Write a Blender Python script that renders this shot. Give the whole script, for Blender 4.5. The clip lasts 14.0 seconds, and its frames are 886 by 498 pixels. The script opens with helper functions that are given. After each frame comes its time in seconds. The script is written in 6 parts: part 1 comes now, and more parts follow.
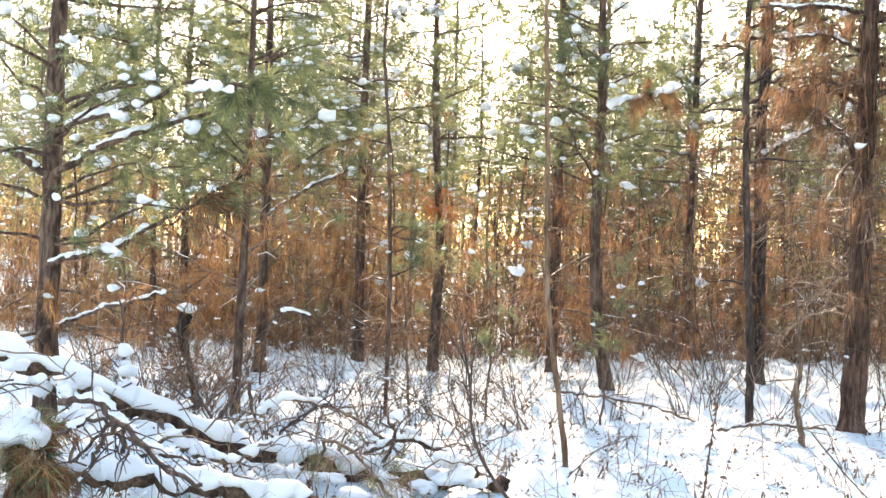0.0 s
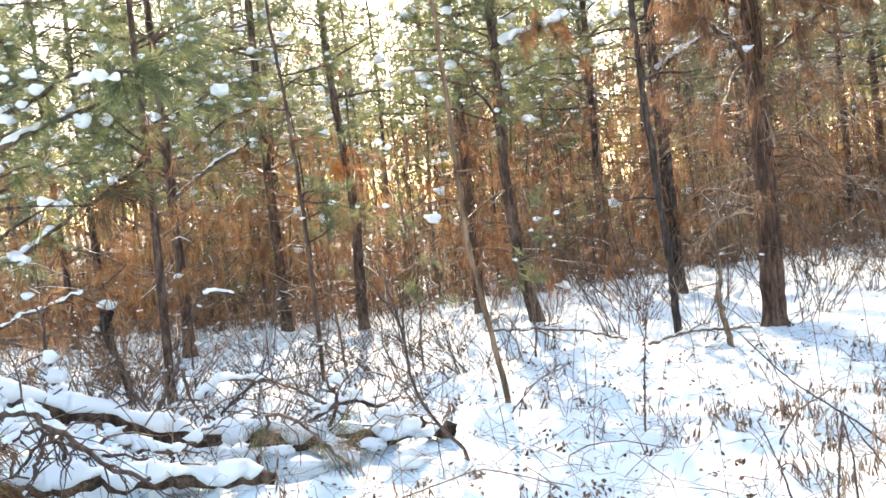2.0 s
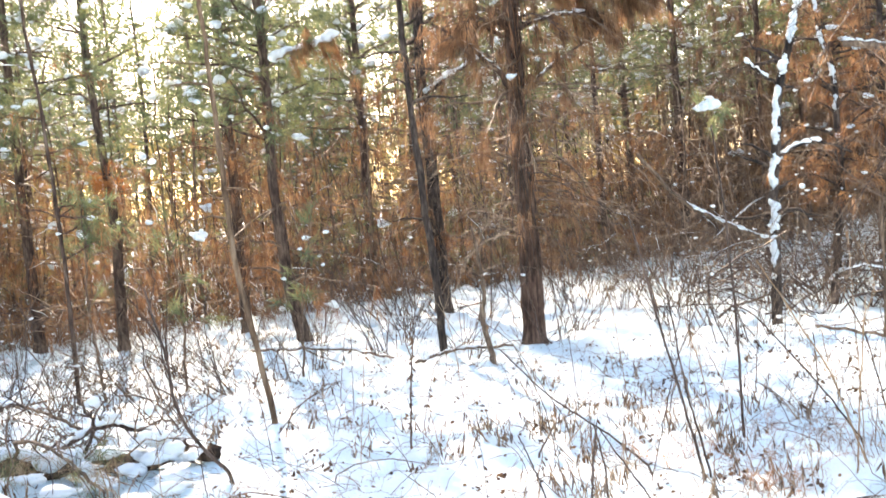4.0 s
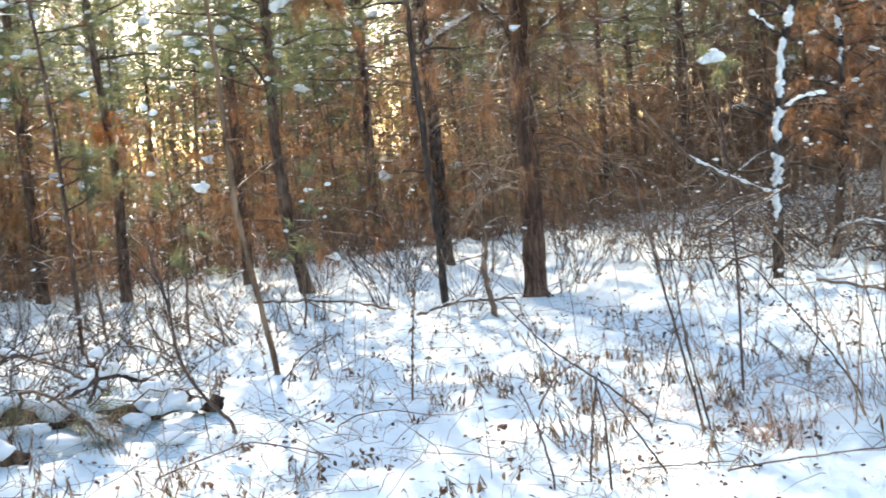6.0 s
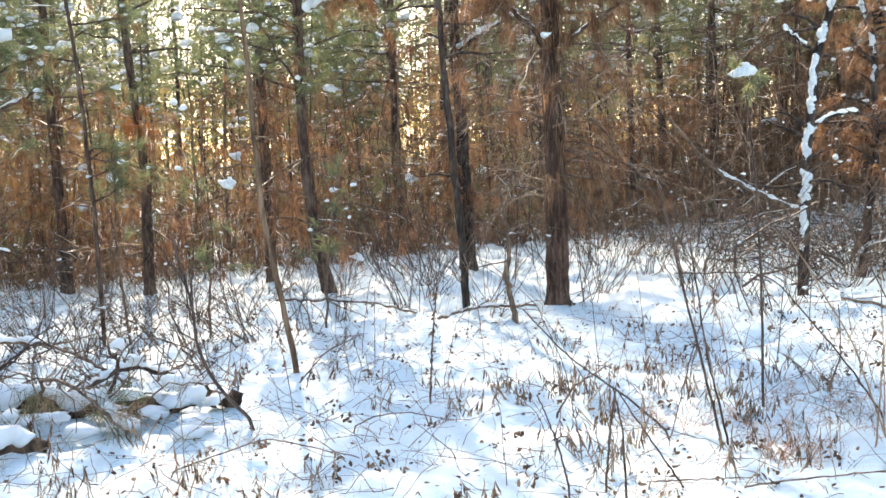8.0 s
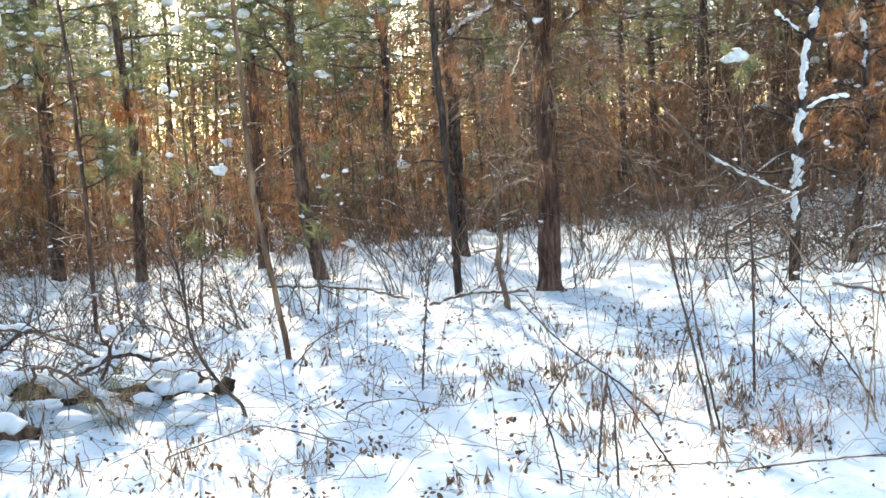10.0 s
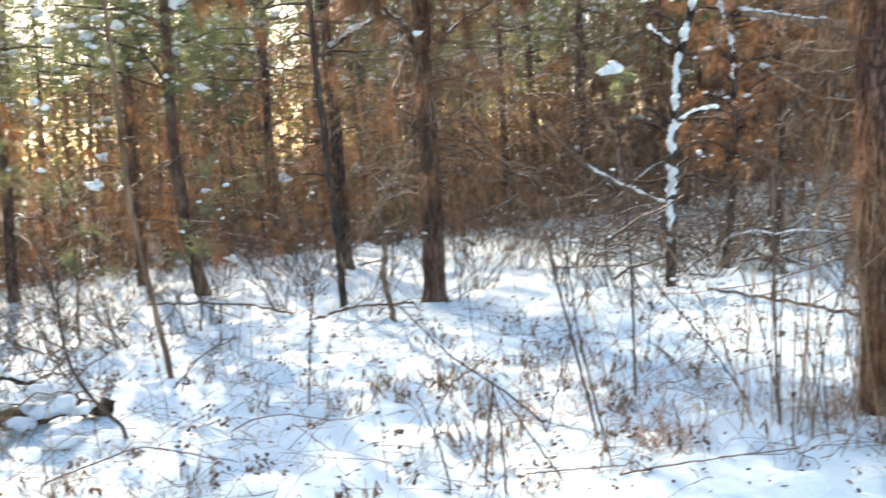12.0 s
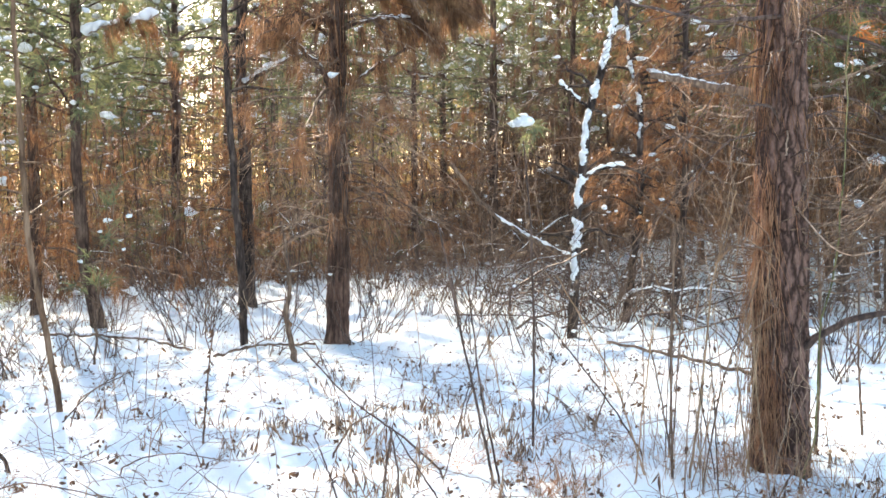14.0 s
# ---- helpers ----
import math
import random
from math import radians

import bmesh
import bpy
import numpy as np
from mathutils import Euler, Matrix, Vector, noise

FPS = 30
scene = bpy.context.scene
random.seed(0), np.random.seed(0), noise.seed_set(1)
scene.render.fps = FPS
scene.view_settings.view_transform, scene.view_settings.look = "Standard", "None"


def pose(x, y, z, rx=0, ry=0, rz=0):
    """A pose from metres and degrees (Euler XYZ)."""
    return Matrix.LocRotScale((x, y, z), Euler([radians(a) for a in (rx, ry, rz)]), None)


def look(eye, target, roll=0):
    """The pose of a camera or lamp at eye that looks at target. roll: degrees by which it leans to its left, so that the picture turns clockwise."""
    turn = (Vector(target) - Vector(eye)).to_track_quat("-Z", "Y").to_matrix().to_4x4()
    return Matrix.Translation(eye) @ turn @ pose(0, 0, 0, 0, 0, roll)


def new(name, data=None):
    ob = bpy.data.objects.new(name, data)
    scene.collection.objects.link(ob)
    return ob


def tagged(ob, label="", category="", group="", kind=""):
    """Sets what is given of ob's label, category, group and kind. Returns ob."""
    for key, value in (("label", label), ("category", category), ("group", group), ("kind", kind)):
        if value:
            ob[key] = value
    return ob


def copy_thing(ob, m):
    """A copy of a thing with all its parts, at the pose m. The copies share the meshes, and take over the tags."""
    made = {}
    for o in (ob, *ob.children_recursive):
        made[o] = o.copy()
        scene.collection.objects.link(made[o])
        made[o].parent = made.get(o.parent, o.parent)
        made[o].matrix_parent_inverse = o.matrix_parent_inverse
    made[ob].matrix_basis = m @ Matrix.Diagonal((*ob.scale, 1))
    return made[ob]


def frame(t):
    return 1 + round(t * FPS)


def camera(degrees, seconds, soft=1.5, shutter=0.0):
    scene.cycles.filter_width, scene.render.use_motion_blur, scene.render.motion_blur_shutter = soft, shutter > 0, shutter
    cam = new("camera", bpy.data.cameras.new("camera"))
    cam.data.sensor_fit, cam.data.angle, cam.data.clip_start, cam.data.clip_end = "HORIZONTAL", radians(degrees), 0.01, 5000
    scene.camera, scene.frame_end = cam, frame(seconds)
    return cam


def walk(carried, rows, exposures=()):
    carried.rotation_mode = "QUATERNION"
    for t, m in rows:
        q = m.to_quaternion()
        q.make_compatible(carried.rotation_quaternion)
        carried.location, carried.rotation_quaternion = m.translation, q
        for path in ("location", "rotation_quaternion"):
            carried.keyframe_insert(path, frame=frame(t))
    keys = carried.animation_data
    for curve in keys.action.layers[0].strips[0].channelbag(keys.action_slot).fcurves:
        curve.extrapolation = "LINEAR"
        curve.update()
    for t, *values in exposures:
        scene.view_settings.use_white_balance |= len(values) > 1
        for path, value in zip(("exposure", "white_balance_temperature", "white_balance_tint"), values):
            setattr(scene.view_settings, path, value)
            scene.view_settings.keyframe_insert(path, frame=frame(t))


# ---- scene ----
# The camera stands on one spot, 1.6 m over the snow, and pans over a pine thicket.
cam = camera(44.5, 14.0, soft=1.6, shutter=0.4)


def aim(yaw, pitch, roll):
    """A pose on the camera's spot: degrees to the left of +y, upwards, and leaning to its left."""
    return pose(0, 0, 1.6) @ pose(0, 0, 0, 0, 0, yaw) @ pose(0, 0, 0, 90 + pitch) @ pose(0, 0, 0, 0, 0, roll)


ROWS = [(0, 15.19, -0.16, 2.72), (0.1, 15.22, -0.25, 2.55), (0.5, 15.91, -2.68, -4.07), (1, 12.45, -1.54, -3.83), (1.5, 11.65, -2.47, -4.91),
        (2, 10.88, -2.79, -5.58), (2.5, 9.56, -2.98, -6.74), (3, 4.21, -0.19, -3.31), (3.5, 0.56, -0.17, -3.83),
        (3.7, -0.62, -1.30, -4.27), (5.8, -2.60, -5.46, -4.65), (6, -1.07, -5.33, -4.24), (6.5, 0.30, -5.14, -2.99),
        (7, 0.0, -5.11, -2.49), (7.5, -0.11, -5.08, -2.30), (8, 0.15, -5.04, -2.24), (8.2, 0.28, -5.08, -2.17),
        (10.3, -0.55, -5.90, -2.43), (10.5, -1.19, -5.96, -2.59), (11, -2.36, -5.84, -3.33), (11.5, -2.10, -5.70, -3.52),
        (12, -6.40, -5.41, -2.77), (12.5, -10.85, -4.29, -1.00), (13, -11.43, -3.80, -0.64), (13.5, -11.42, -3.34, -0.21),
        (14, -11.43, -3.18, 0.27)]
walk(cam, [(t, aim(a, b, c)) for t, a, b, c in ROWS], exposures=[(0, 2.34, 7900, 17), (0.5, 2.36, 7750, 16), (1.5, 2.28, 7600, 16), (2.5, 2.27, 7550, 16), (3, 2.28, 7700, 16), (3.5, 2.44, 7700, 16), (6, 1.87, 7200, 13),
                                                         (7.5, 1.93, 7200, 13), (11.5, 1.9, 7200, 13), (12, 1.85, 7250, 13), (13, 2.0, 7400, 15), (14, 2.12, 7450, 16)])

# ---- light: a low winter sun behind the trees, ahead of the camera ----
SUN_AZ, SUN_EL = 14.0, 31.0   # degrees to the left of +y, and up
world = bpy.data.worlds.new("winter_sky")
scene.world = world
world.use_nodes = True
wt = world.node_tree
sky = wt.nodes.new("ShaderNodeTexSky")
sky.sky_type, sky.sun_disc = "NISHITA", False
sky.sun_elevation, sky.sun_rotation = radians(SUN_EL), radians(-SUN_AZ)
sky.air_density, sky.dust_density, sky.ozone_density = 1.0, 1.5, 1.0
wt.links.new(sky.outputs[0], wt.nodes["Background"].inputs[0])
wt.nodes["Background"].inputs[1].default_value = 0.15
sun = new("sun", bpy.data.lights.new("sun", "SUN"))
sun.data.energy, sun.data.angle, sun.data.color = 2.6, radians(0.7), (1.0, 0.89, 0.74)
sun.matrix_world = look((0, 0, 0), (math.sin(radians(SUN_AZ)) * math.cos(radians(SUN_EL)),
                                    -math.cos(radians(SUN_AZ)) * math.cos(radians(SUN_EL)), -math.sin(radians(SUN_EL))))


# ---- materials ----
def nodes_of(name, rough=0.8):
    m = bpy.data.materials.new(name)
    m.use_nodes = True
    t = m.node_tree
    b = t.nodes["Principled BSDF"]
    b.inputs["Roughness"].default_value = rough
    b.inputs["Specular IOR Level"].default_value = 0.25
    return m, t, b


def noise_tex(t, scale, detail=4.0, stretch=(1, 1, 1), rough=0.6):
    c, mp, n = t.nodes.new("ShaderNodeTexCoord"), t.nodes.new("ShaderNodeMapping"), t.nodes.new("ShaderNodeTexNoise")
    mp.inputs["Scale"].default_value = stretch
    n.inputs["Scale"].default_value, n.inputs["Detail"].default_value, n.inputs["Roughness"].default_value = scale, detail, rough
    t.links.new(c.outputs["Object"], mp.inputs[0])
    t.links.new(mp.outputs[0], n.inputs["Vector"])
    return n


def ramp(t, fac, stops):
    r = t.nodes.new("ShaderNodeValToRGB")
    while len(r.color_ramp.elements) < len(stops):
        r.color_ramp.elements.new(0.5)
    for e, (p, c) in zip(r.color_ramp.elements, stops):
        e.position, e.color = p, (*c, 1)
    t.links.new(fac, r.inputs[0])
    return r


def bump(t, b, height, strength, distance):
    n = t.nodes.new("ShaderNodeBump")
    n.inputs["Strength"].default_value, n.inputs["Distance"].default_value = strength, distance
    t.links.new(height, n.inputs["Height"])
    t.links.new(n.outputs[0], b.inputs["Normal"])


def bark_material(name, dark, mid, light, grain=26.0, rough=0.9):
    """Furrowed bark: plates long upright, lichen and lighter flakes at a larger scale."""
    m, t, b = nodes_of(name, rough)
    fine, broad = noise_tex(t, grain, 6, (1, 1, 0.22)), noise_tex(t, 3.1, 3, (1, 1, 0.5))
    mix = t.nodes.new("ShaderNodeMath")
    mix.operation = "MULTIPLY_ADD"
    mix.inputs[1].default_value, mix.inputs[2].default_value = 0.45, 0.0
    t.links.new(broad.outputs[0], mix.inputs[0])
    add = t.nodes.new("ShaderNodeMath")
    t.links.new(fine.outputs[0], add.inputs[0])
    t.links.new(mix.outputs[0], add.inputs[1])
    r = ramp(t, add.outputs[0], [(0.56, dark), (0.72, mid), (0.88, light)])
    t.links.new(r.outputs[0], b.inputs["Base Color"])
    bump(t, b, fine.outputs[0], 0.8, 0.02)
    return m


def plated_bark(name, crack, mid, light):
    """Bark in flaky plates with dark cracks between them."""
    m, t, b = nodes_of(name, 0.9)
    c, mp, v = t.nodes.new("ShaderNodeTexCoord"), t.nodes.new("ShaderNodeMapping"), t.nodes.new("ShaderNodeTexVoronoi")
    wob = noise_tex(t, 9, 3)
    mp.inputs["Scale"].default_value = (1, 1, 0.24)
    mixv = t.nodes.new("ShaderNodeMix")
    mixv.data_type = "VECTOR"
    mixv.inputs[0].default_value = 0.06
    v.feature = "DISTANCE_TO_EDGE"
    v.inputs["Scale"].default_value = 19
    t.links.new(c.outputs["Object"], mp.inputs[0])
    t.links.new(mp.outputs[0], mixv.inputs[4])
    t.links.new(wob.outputs["Color"], mixv.inputs[5])
    t.links.new(mixv.outputs[1], v.inputs["Vector"])
    fine = noise_tex(t, 60, 5, (1, 1, 0.4))
    r = ramp(t, fine.outputs[0], [(0.35, mid), (0.7, light)])
    k = ramp(t, v.outputs["Distance"], [(0.02, (0, 0, 0)), (0.22, (1, 1, 1))])
    mx = t.nodes.new("ShaderNodeMix")
    mx.data_type = "RGBA"
    mx.inputs[6].default_value = (*crack, 1)
    t.links.new(k.outputs[0], mx.inputs[0])
    t.links.new(r.outputs[0], mx.inputs[7])
    t.links.new(mx.outputs[2], b.inputs["Base Color"])
    add = t.nodes.new("ShaderNodeMath")
    add.operation = "MULTIPLY_ADD"
    add.inputs[1].default_value = 0.35
    t.links.new(fine.outputs[0], add.inputs[0])
    t.links.new(k.outputs[0], add.inputs[2])
    bump(t, b, add.outputs[0], 0.7, 0.012)
    return m


def leaf_material(name, stops, through_light):
    """Needles and dry leaves: colour differs from tuft to tuft, some light passes through."""
    m, t, b = nodes_of(name, 0.6)
    g = t.nodes.new("ShaderNodeNewGeometry")
    n = noise_tex(t, 5.5, 2)
    add = t.nodes.new("ShaderNodeMath")
    add.operation = "MULTIPLY_ADD"
    add.inputs[1].default_value = 0.4
    t.links.new(g.outputs["Random Per Island"], add.inputs[0])
    half = t.nodes.new("ShaderNodeMath")
    half.operation = "MULTIPLY_ADD"
    half.inputs[1].default_value, half.inputs[2].default_value = 1.7, -0.57
    t.links.new(n.outputs[0], half.inputs[0])
    t.links.new(half.outputs[0], add.inputs[2])
    r = ramp(t, add.outputs[0], stops)
    t.links.new(r.outputs[0], b.inputs["Base Color"])
    tr, mx = t.nodes.new("ShaderNodeBsdfTranslucent"), t.nodes.new("ShaderNodeMixShader")
    t.links.new(r.outputs[0], tr.inputs[0])
    mx.inputs[0].default_value = through_light
    t.links.new(b.outputs[0], mx.inputs[1])
    t.links.new(tr.outputs[0], mx.inputs[2])
    t.links.new(mx.outputs[0], t.nodes["Material Output"].inputs[0])
    return m


def snow_material(name, lumps, depth, through_light=0.0, shades=((0.695, 0.85, 0.895), (0.785, 0.915, 0.945))):
    m, t, b = nodes_of(name, 0.55)
    broad, fine = noise_tex(t, 1.7, 3), noise_tex(t, lumps, 6, rough=0.7)
    r = ramp(t, broad.outputs[0], [(0.3, shades[0]), (0.7, shades[1])])
    t.links.new(r.outputs[0], b.inputs["Base Color"])
    bump(t, b, fine.outputs[0], 0.7, depth)
    if through_light:
        tr, mx = t.nodes.new("ShaderNodeBsdfTranslucent"), t.nodes.new("ShaderNodeMixShader")
        t.links.new(r.outputs[0], tr.inputs[0])
        mx.inputs[0].default_value = through_light
        t.links.new(b.outputs[0], mx.inputs[1])
        t.links.new(tr.outputs[0], mx.inputs[2])
        t.links.new(mx.outputs[0], t.nodes["Material Output"].inputs[0])
    return m


M_SNOW_GROUND = snow_material("ground_snow", 14.0, 0.08)
M_SNOW = snow_material("clinging_snow", 9.0, 0.012, 0.3, ((0.80, 0.86, 0.88), (0.89, 0.92, 0.935)))
M_BARK = bark_material("pine_bark", (0.022, 0.013, 0.010), (0.072, 0.044, 0.032), (0.165, 0.112, 0.082))
M_BARK_RED = bark_material("reddish_pine_bark", (0.030, 0.016, 0.011), (0.098, 0.054, 0.037), (0.20, 0.125, 0.088))
M_BARK_DARK = bark_material("dark_wet_bark", (0.012, 0.009, 0.008), (0.042, 0.029, 0.023), (0.11, 0.08, 0.062))
M_BARK_PALE = bark_material("pale_sapling_bark", (0.065, 0.038, 0.023), (0.145, 0.088, 0.053), (0.25, 0.165, 0.105))
M_TWIG = bark_material("dead_twig", (0.05, 0.031, 0.021), (0.14, 0.088, 0.057), (0.27, 0.185, 0.125), 40, 0.5)
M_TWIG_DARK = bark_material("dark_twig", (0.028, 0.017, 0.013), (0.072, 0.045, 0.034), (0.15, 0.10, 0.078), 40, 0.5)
M_TWIG_PALE = bark_material("pale_dead_twig", (0.13, 0.085, 0.056), (0.30, 0.205, 0.14), (0.52, 0.39, 0.28), 40, 0.45)
M_WOOD = bark_material("rotten_wood", (0.02, 0.012, 0.008), (0.07, 0.042, 0.027), (0.17, 0.105, 0.065), 22)
M_GREEN = leaf_material("green_needles", [(0.15, (0.085, 0.115, 0.07)), (0.5, (0.175, 0.205, 0.105)), (0.85, (0.34, 0.34, 0.15))], 0.62)
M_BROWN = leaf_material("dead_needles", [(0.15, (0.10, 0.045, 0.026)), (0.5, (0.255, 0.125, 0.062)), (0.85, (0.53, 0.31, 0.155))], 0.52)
# Orange copy of the dead needles: backlit sun glow put into the colour.
M_GLOW_RUST = leaf_material("sun_glow_needles", [(0.15, (0.13, 0.062, 0.030)), (0.5, (0.31, 0.160, 0.072)), (0.85, (0.54, 0.33, 0.155))], 0.58)
# Yellowing needles, brightened to gold to imitate sun shining through.
M_GOLD = leaf_material("yellow_glow_needles", [(0.15, (0.20, 0.13, 0.05)), (0.5, (0.42, 0.30, 0.12)), (0.85, (0.62, 0.50, 0.22))], 0.65)
# Darker, less translucent copy of the dead needles, with shade put into it.
M_DULL_SHADE = leaf_material("dull_shade_needles", [(0.15, (0.068, 0.036, 0.022)), (0.5, (0.168, 0.094, 0.053)), (0.85, (0.37, 0.235, 0.13))], 0.38)
M_DARK_RUST = leaf_material("dull_red_needles", [(0.15, (0.095, 0.050, 0.030)), (0.5, (0.24, 0.130, 0.073)), (0.85, (0.50, 0.30, 0.165))], 0.55)
M_RED_STRAW = leaf_material("reddish_straw", [(0.15, (0.21, 0.10, 0.055)), (0.5, (0.45, 0.24, 0.135)), (0.85, (0.66, 0.42, 0.26))], 0.45)
M_ORANGE = leaf_material("rusty_needles", [(0.2, (0.26, 0.09, 0.03)), (0.8, (0.50, 0.20, 0.06))], 0.5)
M_STRAW = leaf_material("dry_straw", [(0.15, (0.24, 0.15, 0.09)), (0.5, (0.42, 0.29, 0.18)), (0.85, (0.58, 0.44, 0.30))], 0.4)
M_WEED = leaf_material("withered_weed", [(0.15, (0.075, 0.054, 0.044)), (0.5, (0.17, 0.128, 0.10)), (0.85, (0.32, 0.25, 0.195))], 0.3)
M_LEAF = leaf_material("withered_leaf", [(0.15, (0.05, 0.028, 0.018)), (0.5, (0.13, 0.075, 0.045)), (0.85, (0.27, 0.17, 0.10))], 0.3)


# ---- geometry kit ----
class Heap:
    """Gathers triangles and quads for one mesh."""

    def __init__(self):
        self.v, self.f, self.n = [], [], 0

    def add(self, verts, faces):
        verts, faces = np.asarray(verts, float).reshape(-1, 3), np.asarray(faces, int)
        if len(verts):
            self.v.append(verts)
            self.f.append(faces + self.n)
            self.n += len(verts)
        return self

    def mesh(self, name, material, smooth=True):
        me = bpy.data.meshes.new(name)
        v = np.concatenate(self.v)
        sizes = np.concatenate([np.full(len(f), f.shape[1]) for f in self.f])
        loops = np.concatenate([f.ravel() for f in self.f])
        me.vertices.add(len(v))
        me.vertices.foreach_set("co", v.ravel())
        me.loops.add(len(loops))
        me.loops.foreach_set("vertex_index", loops.astype(np.int32))
        me.polygons.add(len(sizes))
        me.polygons.foreach_set("loop_start", (np.cumsum(sizes) - sizes).astype(np.int32))
        me.polygons.foreach_set("use_smooth", np.full(len(sizes), smooth))
        me.materials.append(material)
        me.update(calc_edges=True)
        me.validate()
        return me


def part(name, heap, material, parent, label="", smooth=True):
    """Links a heap as one mesh object under a thing."""
    if not heap.v:
        return None
    ob = new(name, heap.mesh(name, material, smooth))
    ob.parent = parent
    return tagged(ob, label)


def unit(a):
    return a / (np.linalg.norm(a, axis=-1, keepdims=True) + 1e-9)


def tubes(heap, p, r, sides=4):
    """Tapered tubes along N polylines p (N, n, 3) with radii r (N, n)."""
    p = np.asarray(p, float)
    if p.ndim == 2:
        p, r = p[None], np.asarray(r, float)[None]
    if not len(p):
        return
    count, n = p.shape[:2]
    t = unit(np.gradient(p, axis=1))
    main = unit(p[:, -1] - p[:, 0])
    ref = np.where(np.abs(main[:, 2:]) > 0.8, [[1.0, 0, 0]], [[0, 0, 1.0]])[:, None]
    u = unit(np.cross(t, ref))
    w = np.cross(t, u)
    a = np.arange(sides) * 2 * np.pi / sides
    ring = u[:, :, None] * np.cos(a)[:, None] + w[:, :, None] * np.sin(a)[:, None]
    v = p[:, :, None] + ring * np.asarray(r)[:, :, None, None]
    i, j, k = np.meshgrid(np.arange(count), np.arange(n - 1), np.arange(sides), indexing="ij")
    base, k2 = i * n * sides + j * sides, (k + 1) % sides
    heap.add(v, np.stack([base + k, base + k2, base + sides + k2, base + sides + k], -1).reshape(-1, 4))


def strokes(rng, start, way, length, n=5, sag=0.1, wobble=0.06):
    """N curved polylines from start (N, 3) along way (N, 3), hanging by sag at the tip."""
    start, way, length = np.atleast_2d(start), unit(np.atleast_2d(way)), np.broadcast_to(np.asarray(length, float), (len(start),))
    s = np.linspace(0, 1, n)
    p = start[:, None] + way[:, None] * (length[:, None] * s)[:, :, None]
    p[:, :, 2] -= np.broadcast_to(np.asarray(sag, float), (len(start),))[:, None] * length[:, None] * s**2
    drift = np.cumsum(rng.normal(0, 1, p.shape), 1) * (wobble * length / n)[:, None, None]
    drift[:, 0] = 0
    return p + drift


def along(p, i, s):
    """Points and directions at fraction s (M,) of the polylines i (M,) of p."""
    n = p.shape[1]
    f = np.clip(s, 0, 0.999) * (n - 1)
    k = f.astype(int)
    a, b = p[i, k], p[i, k + 1]
    return a + (b - a) * (f - k)[:, None], unit(b - a)


def needles(heap, rng, at, way, count, length, width, spread=0.7, hang=0.0, plain=False):
    """Tufts of thin needles: count at each place of at (M, 3), fanned round way (M, 3); plain ones are straight."""
    m = len(at)
    if not m:
        return
    d = unit(way[:, None] + rng.normal(0, spread, (m, count, 3)) + [0, 0, -hang])
    o = at[:, None] + rng.normal(0, 0.018, (m, count, 3))
    long = length * rng.uniform(0.6, 1.25, (m, count, 1))
    side = unit(np.cross(d, rng.normal(0, 1, (m, count, 3)))) * width
    droop = np.zeros((m, count, 3))
    droop[..., 2] = -0.18 * long[..., 0]
    if plain:
        v = np.stack([o - side * 0.5, o + side * 0.5, o + d * long + droop], 2).reshape(-1, 3)
        heap.add(v, np.arange(m * count * 3).reshape(-1, 3))
        return
    mid, tip = o + d * long * 0.55 + droop * 0.25, o + d * long + droop
    v = np.stack([o - side * 0.5, o + side * 0.5, mid + side * 0.5, mid - side * 0.5, tip], 2).reshape(-1, 3)
    b = np.arange(m * count) * 5
    heap.add(v, np.stack([b, b + 1, b + 2, b + 3], -1))
    heap.f.append(np.stack([b + 3, b + 2, b + 4], -1) + heap.n - len(v))


def ball(level):
    bm = bmesh.new()
    bmesh.ops.create_icosphere(bm, subdivisions=level, radius=1)
    v = np.array([x.co[:] for x in bm.verts])
    f = np.array([[x.index for x in g.verts] for g in bm.faces])
    bm.free()
    return v, f


BALLS = {n: ball(n) for n in (1, 2, 3)}


def lumps(heap, rng, at, size, flat=0.6, level=1):
    """Uneven rounded snow clods at the places at (M, 3), of radius size (M,)."""
    m = len(at)
    if not m:
        return
    v, f = BALLS[level]
    size = np.broadcast_to(np.asarray(size, float), (m,))
    k = unit(rng.normal(0, 1, (m, 3, 3)))
    wave = 1 + 0.22 * np.sin(np.einsum("vc,mkc->mvk", v, k) * 3.1 + rng.uniform(0, 6, (m, 1, 3))).sum(-1) / 1.6
    turn = rng.uniform(0, 6.28, m)
    stretch = rng.uniform(0.75, 1.35, m)
    x, y, z = v[:, 0] * wave, v[:, 1] * wave, v[:, 2] * wave
    c, s = np.cos(turn)[:, None], np.sin(turn)[:, None]
    x = x * stretch[:, None]
    w = np.stack([c * x - s * y, s * x + c * y, z * flat], -1) * size[:, None, None] + at[:, None]
    b = np.arange(m)[:, None, None] * len(v)
    heap.add(w, (f[None] + b).reshape(-1, 3))


